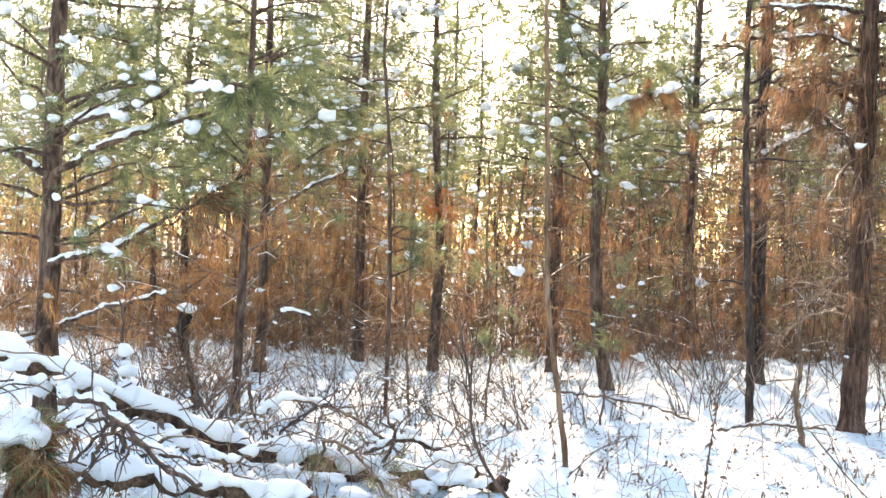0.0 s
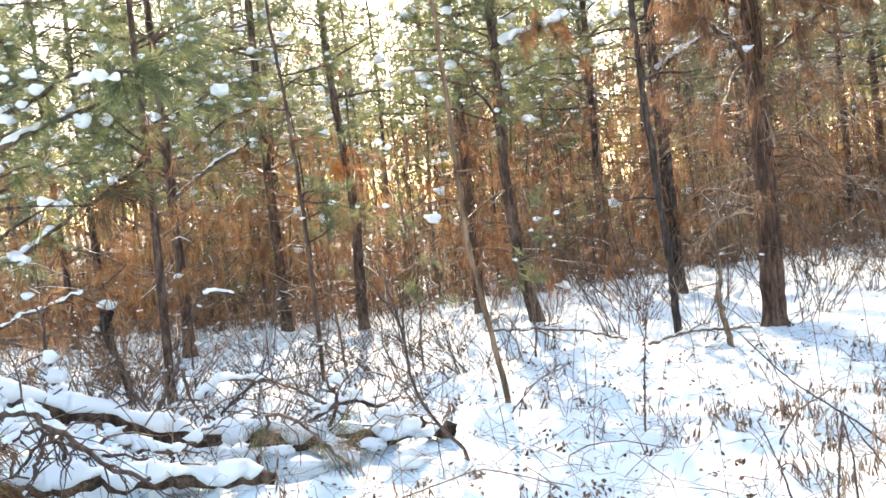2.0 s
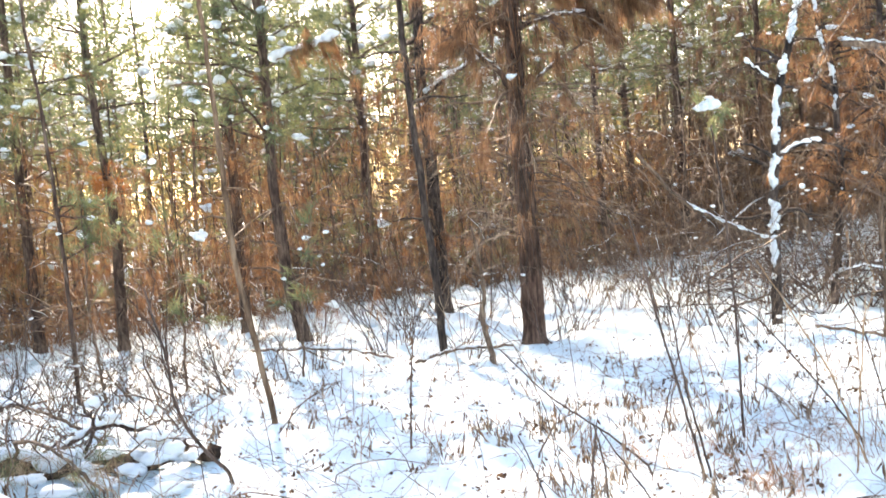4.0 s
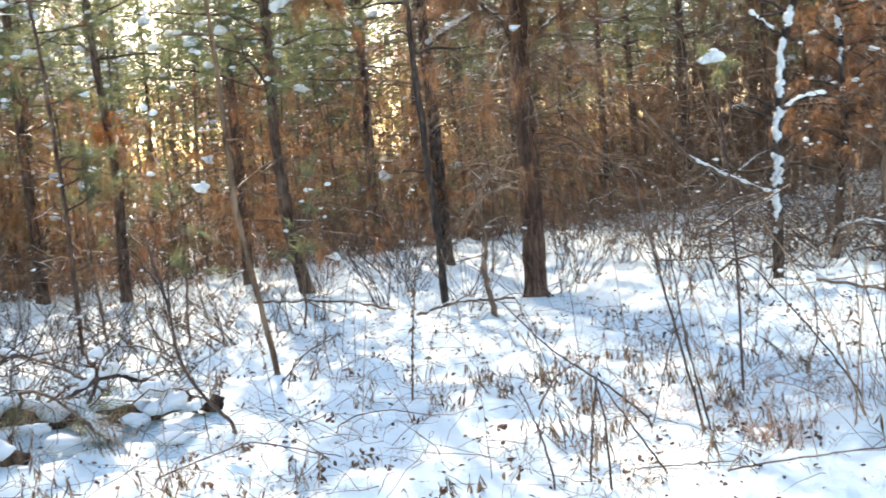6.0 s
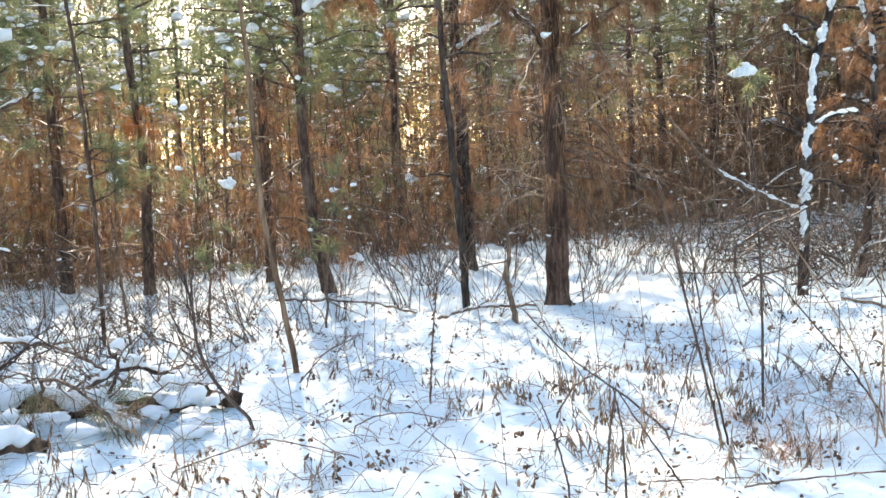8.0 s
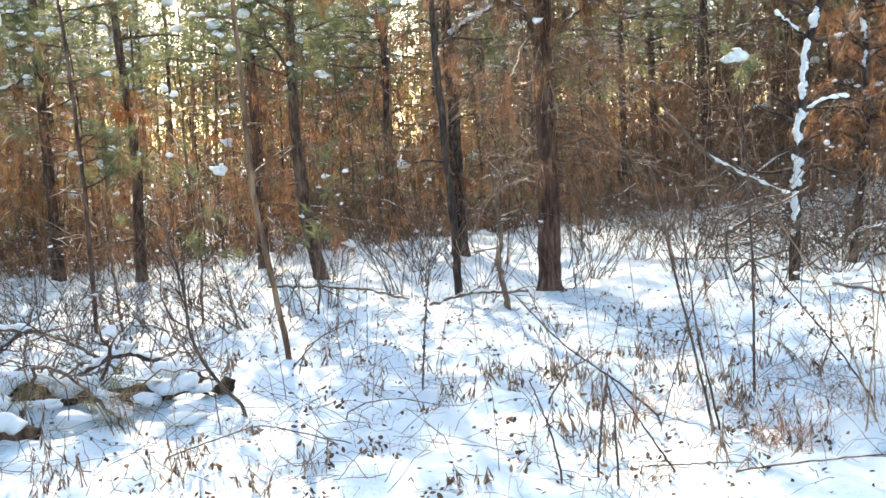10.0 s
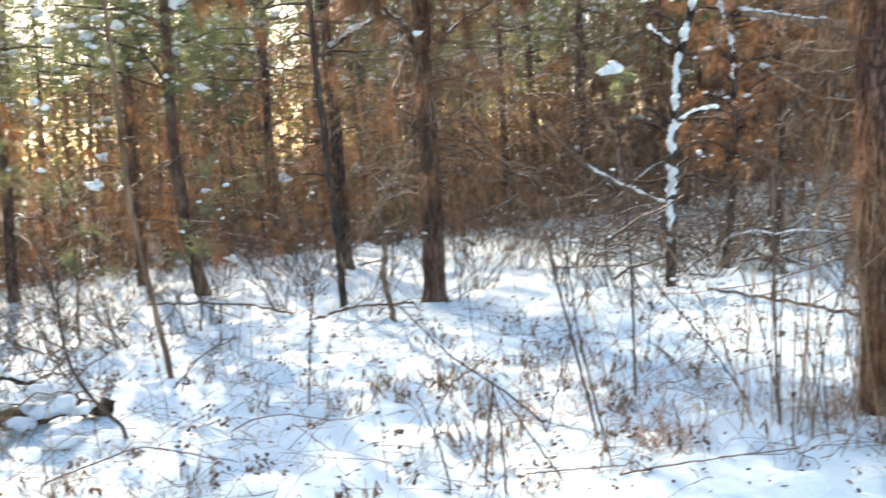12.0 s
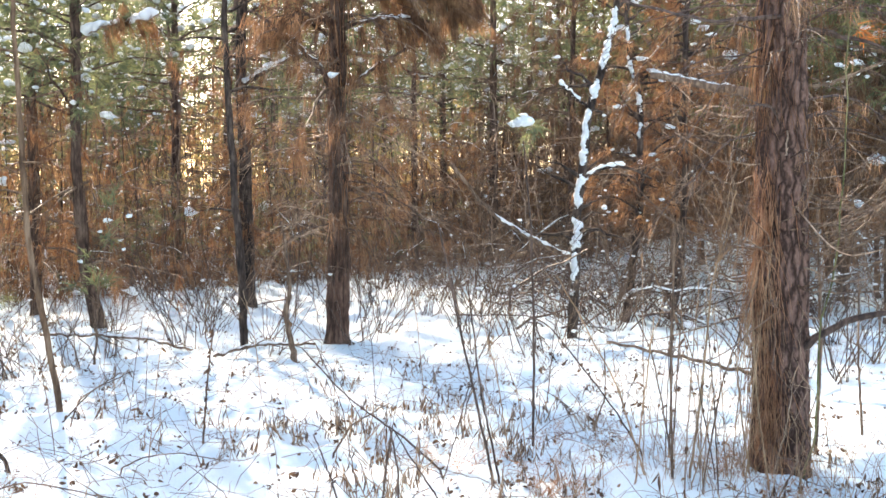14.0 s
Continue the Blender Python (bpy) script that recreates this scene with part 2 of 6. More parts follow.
def lump_ridge(heap, rng, p, width, sides=11, busy=1.0):
    """Snow lying along a polyline p (n, 3): one lumpy ridge that swells, thins and sags."""
    seg = np.linalg.norm(np.diff(p, axis=0), axis=1)
    n = max(8, int(seg.sum() / (width * 0.33)))
    s = np.linspace(0, 1, n)
    q, _ = along(p[None], np.zeros(n, int), s)
    run, a = s[:, None] * seg.sum() / width, np.arange(sides) * 2 * np.pi / sides
    puff = np.full((n, sides), 0.78)
    for k in range(7):
        puff = puff + 0.42 / (1 + 0.35 * k) * np.sin(run * busy * rng.uniform(0.22, 0.6) * (1 + 0.55 * k) + (k % 3) * a + rng.uniform(0, 6.28))* rng.uniform(0.4, 1)
    puff = np.clip(puff, 0.22, 1.45) * np.clip(np.minimum(s, 1 - s) * seg.sum() / width, 0.05, 1)[:, None] ** 0.5
    q[:, 2] += width * 0.5
    one = Heap()
    tubes(one, q, np.full(n, width), sides)
    v = one.v[0].reshape(n, sides, 3)
    v = q[:, None] + (v - q[:, None]) * puff[:, :, None] * [1, 1, 0.85]
    heap.add(v, one.f[0])


def rise(x, y):
    """The ground climbs gently at the back, where the wood is darkest."""
    k = np.clip((x / np.maximum(y, 1.0) - 0.31) / 0.18, 0, 1)
    return 0.06 * np.clip(y - 14.0, 0, 10) * k * k * (3 - 2 * k)


def swell(x, y):
    """Height of the snow: broad swells and small drifts."""
    return rise(x, y) + (0.024 * np.sin(x * 0.9 + 0.5 * y) * np.sin(y * 0.7 - 0.3 * x + 1.0) + 0.02 * np.sin(2.3 * x - 1.1 * y) * np.sin(1.9 * y + 0.6 * x)
            + 0.012 * np.sin(5.1 * x + 2.2 * y + 1) * np.sin(4.3 * y - 2.7 * x))


# ---- ground: one sheet of snow out to the horizon ----
def make_ground():
    rng = np.random.default_rng(5)
    xs = np.concatenate([[-900, -300, -120, -60, -35], np.arange(-22, -9, 0.3), np.arange(-9, 9, 0.075), np.arange(9, 22, 0.3), [35, 60, 120, 300, 900]])
    ys = np.concatenate([[-900, -200, -60, -20, -8, -2, 1, 3], np.arange(4, 13, 0.07), np.arange(13, 26, 0.15), np.arange(26, 48, 0.6), [60, 90, 200, 900]])
    x, y = np.meshgrid(xs, ys)
    z = swell(x, y)
    near = np.exp(-np.maximum(0, np.abs(x) - 9) / 2) * np.exp(-np.maximum(0, y - 16) / 5) * (y > 3.5)
    for size, depth, count in ((0.16, -0.04, 900), (0.07, -0.05, 3600), (0.22, 0.022, 700), (0.09, 0.03, 3200)):   # dimples round stems, tussocks under the snow
        cx, cy = rng.uniform(-8.5, 8.5, count), rng.uniform(4, 16, count)
        for a, b, s, d in zip(cx, cy, size * rng.uniform(0.5, 1.4, count), depth * rng.uniform(0.3, 1.3, count)):
            i0, i1 = np.searchsorted(xs, (a - 2.5 * s, a + 2.5 * s))
            j0, j1 = np.searchsorted(ys, (b - 2.5 * s, b + 2.5 * s))
            z[j0:j1, i0:i1] += d * np.exp(-((x[j0:j1, i0:i1] - a) ** 2 + (y[j0:j1, i0:i1] - b) ** 2) / s**2)
    z += rng.normal(0, 0.004, z.shape) * near
    ny, nx = x.shape
    i, j = np.meshgrid(np.arange(nx - 1), np.arange(ny - 1))
    b = (j * nx + i).ravel()
    h = Heap().add(np.stack([x, y, z], -1), np.stack([b, b + 1, b + nx + 1, b + nx], -1))
    ob = new("ground", h.mesh("ground", M_SNOW_GROUND))
    tagged(ob, "uneven fresh snow cover on the forest floor", "snow", kind="structure")


make_ground()


# ---- pines ----
def thing(name, x, y, z=0.0):
    ob = new(name)
    ob.location = (x, y, z + float(rise(x, y)))
    ob.empty_display_size = 0.2
    return ob


def trunk_line(bends, height, y, n):
    """The trunk's axis in its own space: bends are (x, z) pairs; above the last it goes on upright."""
    bx, bz = np.array(bends).T
    top = (bx[-1] + 0.25 * (bx[-1] - bx[-2]), height)
    z = np.linspace(-0.2, height, n)
    xs, zs = np.append(bx, top[0]), np.append(bz, height)
    x = np.interp(z, zs, xs)
    k = np.ones(5) / 5
    x[2:-2] = np.convolve(x, k, "valid")
    return np.stack([x - bx[0], 0.02 * np.sin(z * 0.9 + y), z], -1)


def trunk_mesh(rng, p, dia, height, sides, rough):
    z = p[:, 2]
    r = dia / 2 * np.clip(1 - 0.8 * z / height, 0.08, 1.2) * (1 + 0.35 * np.exp(-np.maximum(z, 0) / 0.12))
    h = Heap()
    tubes(h, p, r, sides)
    v = h.v[0].reshape(len(p), sides, 3)
    flake = rng.normal(0, 1, v.shape[:2])
    flake = (flake + np.roll(flake, 1, 0) + np.roll(flake, 2, 0)) / 2
    v += (v - p[:, None]) * (flake * rough)[:, :, None]
    h.v[0] = v.reshape(-1, 3)
    return h, r


CLODS = []


def clod_mesh(k):
    """One of a few knobbly clods of snow, about a metre wide: the hull of some lobes seen from the middle."""
    while len(CLODS) < 8:
        r = np.random.default_rng(900 + len(CLODS))
        d, f = BALLS[3 if len(CLODS) < 2 else 2]
        c = r.normal(0, 0.2, (7, 3)) * [1.4, 0.9, 0.6]
        size = np.array([0.36, 0.3, 0.27, 0.24, 0.2, 0.2, 0.17])
        c[0] = 0
        along_ray = d @ c.T
        room = size**2 - ((c**2).sum(1) - along_ray**2)
        out = np.where(room > 0, along_ray + np.sqrt(np.maximum(room, 0)), 0.0).max(1)
        CLODS.append(Heap().add(d * out[:, None] * (1 + r.normal(0, 0.03, (len(d), 1))), f).mesh("snow_clod", M_SNOW))
    return CLODS[k % 8]


def clods(rng, root, at, size, long=1.0):
    """Separate clods of snow on a thing's twigs."""
    for p, s in zip(at, np.broadcast_to(size, (len(at),))):
        ob = new("snow_clod", clod_mesh(int(rng.integers(0, 8))))
        ob.parent = root
        ob.location, ob.rotation_euler, ob.scale = p, (rng.normal(0, 0.15), rng.normal(0, 0.15), rng.uniform(0, 6.28)), (1.8 * s * long, 1.8 * s, 1.6 * s)


def pine(name, x, y, bends, dia, height, label, seed, dead_to=2.6, reach=1.3, per_whorl=4, lush=2, dead=2, snow=1.0, browned=False,
         split=True, group="", sides=12, bark=None, width=0.006, step=0.36, first=0.5, high=0.75, sprays=4, dry=None):
    """A slender pine: bare or brown limbs below dead_to, green ones laden with snow above."""
    rng = np.random.default_rng(seed)
    root = tagged(thing(name, x, y), label, "tree", group)
    p = trunk_line(bends, height, y, int(height * (9 if split else 3)) + 6)
    body, rad = trunk_mesh(rng, p, dia, height, sides, 0.10 if split else 0.07)
    part("trunk", body, bark or M_BARK, root)
    zs = []
    z = first + rng.uniform(0, 0.3)
    while z < height - 0.2:
        zs += [z + rng.uniform(-0.08, 0.08) for _ in range(per_whorl if z < 6 else 3)]
        z += step * rng.uniform(0.8, 1.3) * (1 if z < 6 else 1.6)
    zs = np.array(zs)
    n = len(zs)
    az = rng.uniform(0, 2 * np.pi, n)
    old = zs < dead_to + rng.uniform(-0.6, 0.6, n)
    lift = np.where(old, rng.uniform(-0.2, 0.4, n), rng.uniform(0.05, 0.6, n))
    far = np.where(old, rng.uniform(0.35, 1.0, n) * reach, rng.uniform(0.6, 1.1, n) * (reach * 1.15 * np.clip(1.1 - zs / height, 0.15, 1) + 0.2))
    start = np.stack([np.interp(zs, p[:, 2], p[:, 0]), np.interp(zs, p[:, 2], p[:, 1]), zs], -1)
    way = np.stack([np.cos(az), np.sin(az), lift], -1)
    ln = 6 if split else 4
    limbs = strokes(rng, start, way, far, ln, np.where(old, rng.uniform(0.0, 0.4, n), rng.uniform(0, 0.25, n)), 0.14)
    thick = (0.006 + 0.009 * far)[:, None] * np.linspace(1, 0.25, ln) * (0.75 + dia * 2)
    m = 7 if split else sprays
    ti = np.repeat(np.arange(n), m)
    ts = rng.uniform(0.2, 1.0, n * m)
    to, tw = along(limbs, ti, ts)
    tdir = unit(tw + rng.normal(0, 0.75, tw.shape) + [0, 0, 0.1])
    tlen = far[ti] * rng.uniform(0.2, 0.5, n * m) * (1.15 - 0.5 * ts)
    tn = 4 if split else 2
    twigs = strokes(rng, to, tdir, tlen, tn, np.where(old[ti], 0.4, 0.15), 0.2)
    trad = np.full((n * m, 1), 0.0035 if split else 0.0048) * np.linspace(1, 0.4, tn)
    if split:
        for i in range(n):
            h = Heap()
            tubes(h, limbs[i], thick[i], 6)
            tubes(h, twigs[ti == i], trad[ti == i], 3)
            part("limb", h, M_TWIG if old[i] else M_BARK, root)
    else:
        h = Heap()
        tubes(h, limbs, thick, 3)
        tubes(h, twigs, trad, 3)
        tagged(part("branchwork", h, M_TWIG, root), kind="stuff")
    alive = ~old[ti] if not browned else np.zeros(n * m, bool)
    gi = np.repeat(np.where(alive & (rng.uniform(0, 1, n * m) < np.where(zs[ti] < 4.6, 1.0, high)))[0], lush)
    if len(gi):
        at, gw = along(twigs, gi, rng.uniform(0.25, 1.0, len(gi)))
        crown = Heap()
        needles(crown, rng, at, gw, 14 if split else 8, 0.18 if split else 0.22, width * (1.5 if split else 2.85), 0.6, plain=True)
        tagged(part("crown", crown, M_GREEN, root, "green needle tufts"), kind="stuff")
    di = np.repeat(np.where(~alive & (rng.uniform(0, 1, n * m) < 0.85))[0], max(1, dead))
    if len(di) and dead > 0:
        at, gw = along(twigs, di, rng.uniform(0.1, 1.0, len(di)))
        rust = Heap()
        needles(rust, rng, at, gw * 0.3, 9 if split else 8, 0.19 if split else 0.22, width * (0.9 if split else 1.5), 0.34, 1.3, plain=True)
        # Far to the left the needles take the orange with sun glow in it.
        tagged(part("dead_needles", rust, dry or (M_GLOW_RUST if x < -5.3 else M_BROWN), root, "brown hanging needles"), kind="stuff")
    if snow > 0:
        k = np.where(rng.uniform(0, 1, n * m) < (0.22 if split else 0.34) * snow * np.where(alive, 1.0, 0.14))[0]
        at, _ = along(twigs, k, rng.uniform(0.4, 1.0, len(k)))
        at = at + [0, 0, 0.025]
        size = 0.02 + 0.085 * rng.uniform(0, 1, len(at)) ** 2.5
        if split:
            keep = at[:, 2] < 5.2
            clods(rng, root, at[keep], size[keep])
            at, size = at[~keep], size[~keep]
        white = Heap()
        if split:   # many small tufts of snow caught all over the green sprays
            k = np.where(alive & (zs[ti] < 5.6) & (rng.uniform(0, 1, n * m) < 0.42 * snow))[0]
            small, _ = along(twigs, k, rng.uniform(0.2, 1.0, len(k)))
            at, size = np.concatenate([at, small + rng.normal(0, 0.03, small.shape) + [0, 0, 0.03]]), np.concatenate([size, rng.uniform(0.012, 0.045, len(k))])
        else:
            at, size = np.repeat(at, 2, 0), np.repeat(size, 2) * rng.uniform(0.5, 1.05, 2 * len(size))
            at = at + rng.normal(0, 1, at.shape) * [0.07, 0.07, 0.02]
        lumps(white, rng, at, size * (1.0 if split else 1.25), 0.6, 1)
        if white.v:
            tagged(part("snow_load", white, M_SNOW, root, "small clods of snow"), kind="stuff")
    return root


PINE = "slender pine with brown lower limbs and snowy green needles"
BARE = "slender dark pine trunk with bare lower limbs"
RUSTY_PINE = pine("pine", 1.13, 11.05, ((1.13, 0), (1.15, 1.5), (1.13, 3.5)), 0.235, 9.0, "reddish-brown pine hung with dead brown needles", 11, 9.0, 1.3, 4, dead=2, snow=0.8, browned=True, first=1.3, bark=M_BARK_RED, dry=M_DARK_RUST)
DARK_PINE = pine("pine", 0.32, 15.2, ((0.32, 0), (0.29, 2.1), (0.23, 3.2), (0.27, 4.75)), 0.2, 9.5, BARE, 12, 4.2, 1.3, 4, bark=M_BARK_DARK)
LEFT_C_PINE = pine("pine", -1.39, 12.83, ((-1.39, 0), (-1.55, 0.6), (-1.64, 1.9), (-1.62, 3.3), (-1.67, 4.6)), 0.148, 8.5, PINE, 13, 2.7, 1.4, 5, 2, high=0.5)
pine("pine", -2.29, 14.14, ((-2.29, 0), (-2.31, 2.1), (-2.31, 3.4), (-2.37, 4.9)), 0.15, 9.0, PINE, 14, 2.7, 1.4, 5, 2, high=0.5)
pine("pine", -3.68, 13.3, ((-3.68, 0), (-3.65, 1.64), (-3.77, 2.93), (-3.84, 4.7)), 0.13, 8.5, PINE, 15, 2.5, 1.2, 3, 2, high=0.45)
pine("pine", -4.79, 13.58, ((-4.79, 0), (-4.85, 2.2), (-4.86, 4.4)), 0.143, 8.5, PINE, 16, 2.5, 1.3, 4, 2, high=0.45)
pine("pine", -4.2, 8.73, ((-4.2, 0), (-4.17, 1.7), (-4.17, 2.7), (-4.19, 3.7)), 0.086, 6.5, PINE, 17, 2.1, 1.0, 3, 2, 1, 1.3, high=0.4, first=1.4)
LEFT_I_PINE = pine("pine", -5.49, 12.05, ((-5.49, 0), (-5.52, 1.74), (-5.56, 3.8), (-5.57, 4.5)), 0.138, 8.5, PINE, 18, 2.2, 1.4, 5, 3, high=0.45)
STOUT_PINE = pine("pine", -5.55, 7.89, ((-5.55, 0), (-5.55, 1.4), (-5.57, 2.2), (-5.55, 3.5)), 0.19, 8.5, "stout pine with forked snow-covered limbs", 19, 1.5, 1.2, 4, 2, 2, 1.2)
pine("pine", -7.47, 13.76, ((-7.47, 0), (-7.51, 1.3), (-7.55, 2.9)), 0.115, 8.0, PINE, 20, 2.0, 1.4, 5, 3, high=0.45)
pine("pine", -7.91, 13.68, ((-7.91, 0), (-8.01, 3.0)), 0.1, 8.0, PINE, 21, 2.0, 1.4, 4, 3, high=0.45)
pine("pine", -0.81, 18.79, ((-0.81, 0), (-0.79, 1.9), (-0.79, 3.8)), 0.17, 9.5, BARE, 22, 3.0, 1.5, 4, 3)
pine("pine", -2.73, 21.6, ((-2.73, 0), (-2.68, 4.1)), 0.18, 9.5, BARE, 23, 2.8, 1.5, 4, 3)
pine("pine", 5.18, 25.34, ((5.18, 0), (5.13, 2.35), (5.06, 4.9)), 0.21, 10.0, BARE, 24, 3.2, 1.6, 5, 2, 3)
pine("pine", 5.37, 21.35, ((5.37, 0), (5.34, 2.2), (5.33, 4.4)), 0.21, 10.0, BARE, 25, 3.4, 1.6, 5, 2, 3)
pine("pine", 3.6, 20.5, ((3.6, 0), (3.55, 4.4)), 0.13, 9.0, BARE, 26, 3.0, 1.6, 5, 2, 3)
pine("pine", 11.34, 18.25, ((11.34, 0), (11.32, 3.0), (11.28, 5.1)), 0.24, 10.0, BARE, 27, 6.0, 1.6, 4, 2, 3)


def cling(root, rng, radius, low, high, az0, n, mat, name):
    """Dry strands that hang down the bark of a trunk."""
    az = rng.normal(az0, 0.7, n)
    rr = radius * rng.uniform(1.02, 1.3, n)
    top = rng.uniform(low + 0.25, high, n)
    q = strokes(rng, np.stack([rr * np.cos(az), rr * np.sin(az), top], -1), np.stack([rng.normal(0, 0.08, n), rng.normal(0, 0.05, n), -np.ones(n)], -1), np.minimum(top - low, rng.uniform(0.3, 1.2, n)), 7, 0, 0.1)
    g = Heap()
    tubes(g, q, np.linspace(1, 0.5, 7)[None] * rng.uniform(0.002, 0.006, n)[:, None], 3)
    tagged(part(name, g, mat, root, "dry strands clinging to the bark"), kind="stuff")


cling(RUSTY_PINE, np.random.default_rng(95), 0.115, 0.7, 4.2, 4.7, 90, M_TWIG_DARK, "vine_growth")
cling(RUSTY_PINE, np.random.default_rng(96), 0.115, 1.2, 4.2, 4.7, 30, M_RED_STRAW, "hanging_needles")
cling(DARK_PINE, np.random.default_rng(97), 0.09, 0.6, 3.0, 4.7, 26, M_TWIG_DARK, "vine_growth")


def bare_twigs(root, seed, n, low, high, reach, mat, sag=(0.2, 0.9), lift=(-0.2, 0.7)):
    """Thin crooked dead twigs that arch out and down from a trunk."""
    rng = np.random.default_rng(seed)
    az = rng.uniform(0, 6.28, n)
    q = strokes(rng, np.stack([0.1 * np.cos(az), 0.1 * np.sin(az), rng.uniform(low, high, n)], -1), np.stack([np.cos(az), np.sin(az), rng.uniform(*lift, n)], -1), reach * rng.uniform(0.35, 1.1, n), 8, rng.uniform(*sag, n), 0.12)
    sub = strokes(rng, *along(q, np.repeat(np.arange(n), 5), rng.uniform(0.25, 1, n * 5)), reach * rng.uniform(0.1, 0.4, n * 5), 5, 0.35, 0.4)
    h = Heap()
    tubes(h, q, np.linspace(1, 0.35, 8)[None] * rng.uniform(0.004, 0.008, n)[:, None], 4)
    tubes(h, sub, np.linspace(1, 0.5, 5)[None] * rng.uniform(0.0018, 0.0035, n * 5)[:, None], 3)
    tagged(part("twig_growth", h, mat, root, "bare arching dead twigs"), kind="stuff")
    return q


bare_twigs(RUSTY_PINE, 98, 70, 1.1, 4.6, 1.1, M_TWIG_PALE)
bare_twigs(RUSTY_PINE, 94, 70, 1.1, 4.6, 1.2, M_TWIG_DARK)
bare_twigs(DARK_PINE, 99, 40, 1.0, 4.6, 1.1, M_TWIG)


def back_woods():
    """The thicket behind: a few kinds of pine, each built once and set out again and again."""
    rng = np.random.default_rng(77)
    kinds = []
    placed = [(1.1, 11), (0.3, 15.2), (-1.4, 12.8), (-2.3, 14.1), (-3.7, 13.3), (-4.8, 13.6), (-5.5, 12), (-7.5, 13.8), (-0.8, 18.8), (-2.7, 21.6), (5.2, 25.3), (5.4, 21.4), (3.6, 20.5), (11.3, 18.3)]
    spots = [(6.3, 14.6), (8.3, 13.4), (7.3, 16.6), (9.6, 15.4), (6.2, 19.0), (8.5, 18.3), (10.5, 20.0), (9.0, 23.0), (12.5, 22.0), (7.5, 24.0), (11.0, 26.0), (9.4, 14.3), (10.2, 16.9), (11.6, 19.2), (10.9, 14.7), (13.2, 21.4), (14.6, 24.0), (12.4, 17.6), (7.2, 13.0), (8.4, 15.0), (9.3, 13.0), (7.9, 11.8), (9.8, 16.2), (10.6, 18.4), (8.9, 12.0), (11.4, 16.2), (7.9, 29.0), (8.6, 31.5), (6.8, 28.5)]
    placed += spots
    tries = 0
    while len(spots) < 84 and tries < 40000:
        tries += 1
        y = 14.8 + 25 * rng.uniform(0, 1) ** 1.5
        x = rng.uniform(-0.85 * y - 1, 0.78 * y + 1) if len(spots) < 66 else rng.uniform(0.0, 0.5 * y) if len(spots) < 76 else rng.uniform(-0.4 * y, 0.05 * y)
        edge = 15.3 + max(0.0, x + 4.6) * 0.75 if x < 5 else 21.0
        if (x < 0.5 and y < 25 and rng.uniform(0, 1) < 0.35) or (0.02 * y < x < 0.27 * y and rng.uniform(0, 1) < 0.45):
            continue
        if y < 27 and min(abs(x - k * y) for k in (0.174, 0.204, 0.252)) < 0.75:
            continue
        if y < 25 and abs(x + 2.5 + 0.25 * (y - 10)) < 1.5:
            continue
        if y < edge or min((x - a) ** 2 + (y - b) ** 2 for a, b in placed) < (1.15 + 0.03 * (y - 14)) ** 2:
            continue
        placed.append((x, y))
        spots.append((x, y))
    west = [s for s in spots if s[0] < -4]
    left = [s for s in spots if -4 <= s[0] < 0.27 * s[1]]
    right = [s for s in spots if s[0] >= 0.27 * s[1]]
    green, brown = "young pine of the thicket, brown below and green above", "young pine of the thicket hung with dead brown needles"
    for side, label, drops, high in ((west, green, (2.2, 2.8, 2.5), 0.4), (left, green, (2.5, 2.9, 3.3, 2.6), 0.4), (right, brown, (4.6, 3.8, 3.4, 2.8), 0.8)):
        # Needle colours carry the light: darkened for shade right, golden glow elsewhere.
        kinds = [pine("thicket_pine", x, y, ((0, 0), (rng.normal(0, 0.1), 2), (rng.normal(0, 0.15), 4.5)), rng.uniform(0.08, 0.15), rng.uniform(6.5, 9.0) + (1.5 if label == brown else 0), label, 200 + k,
                      drop, 1.5, 5, 2, 2, 1.3 if label == green else 0.4, False, False, "pines of the thicket", 7, first=0.3 if label == green else 1.2, high=high,
                      sprays=4 if label == green else 7, dry=M_DULL_SHADE if label == brown else M_GOLD if k % 2 else None)
                 for k, ((x, y), drop) in enumerate(zip(side, drops))]
        for x, y in side[len(drops):]:
            k = kinds[rng.integers(0, len(kinds))]
            copy_thing(k, pose(x, y, float(rise(x, y)), 0, 0, rng.uniform(0, 360)) @ Matrix.Scale(rng.uniform(0.8, 1.2), 4))


back_woods()


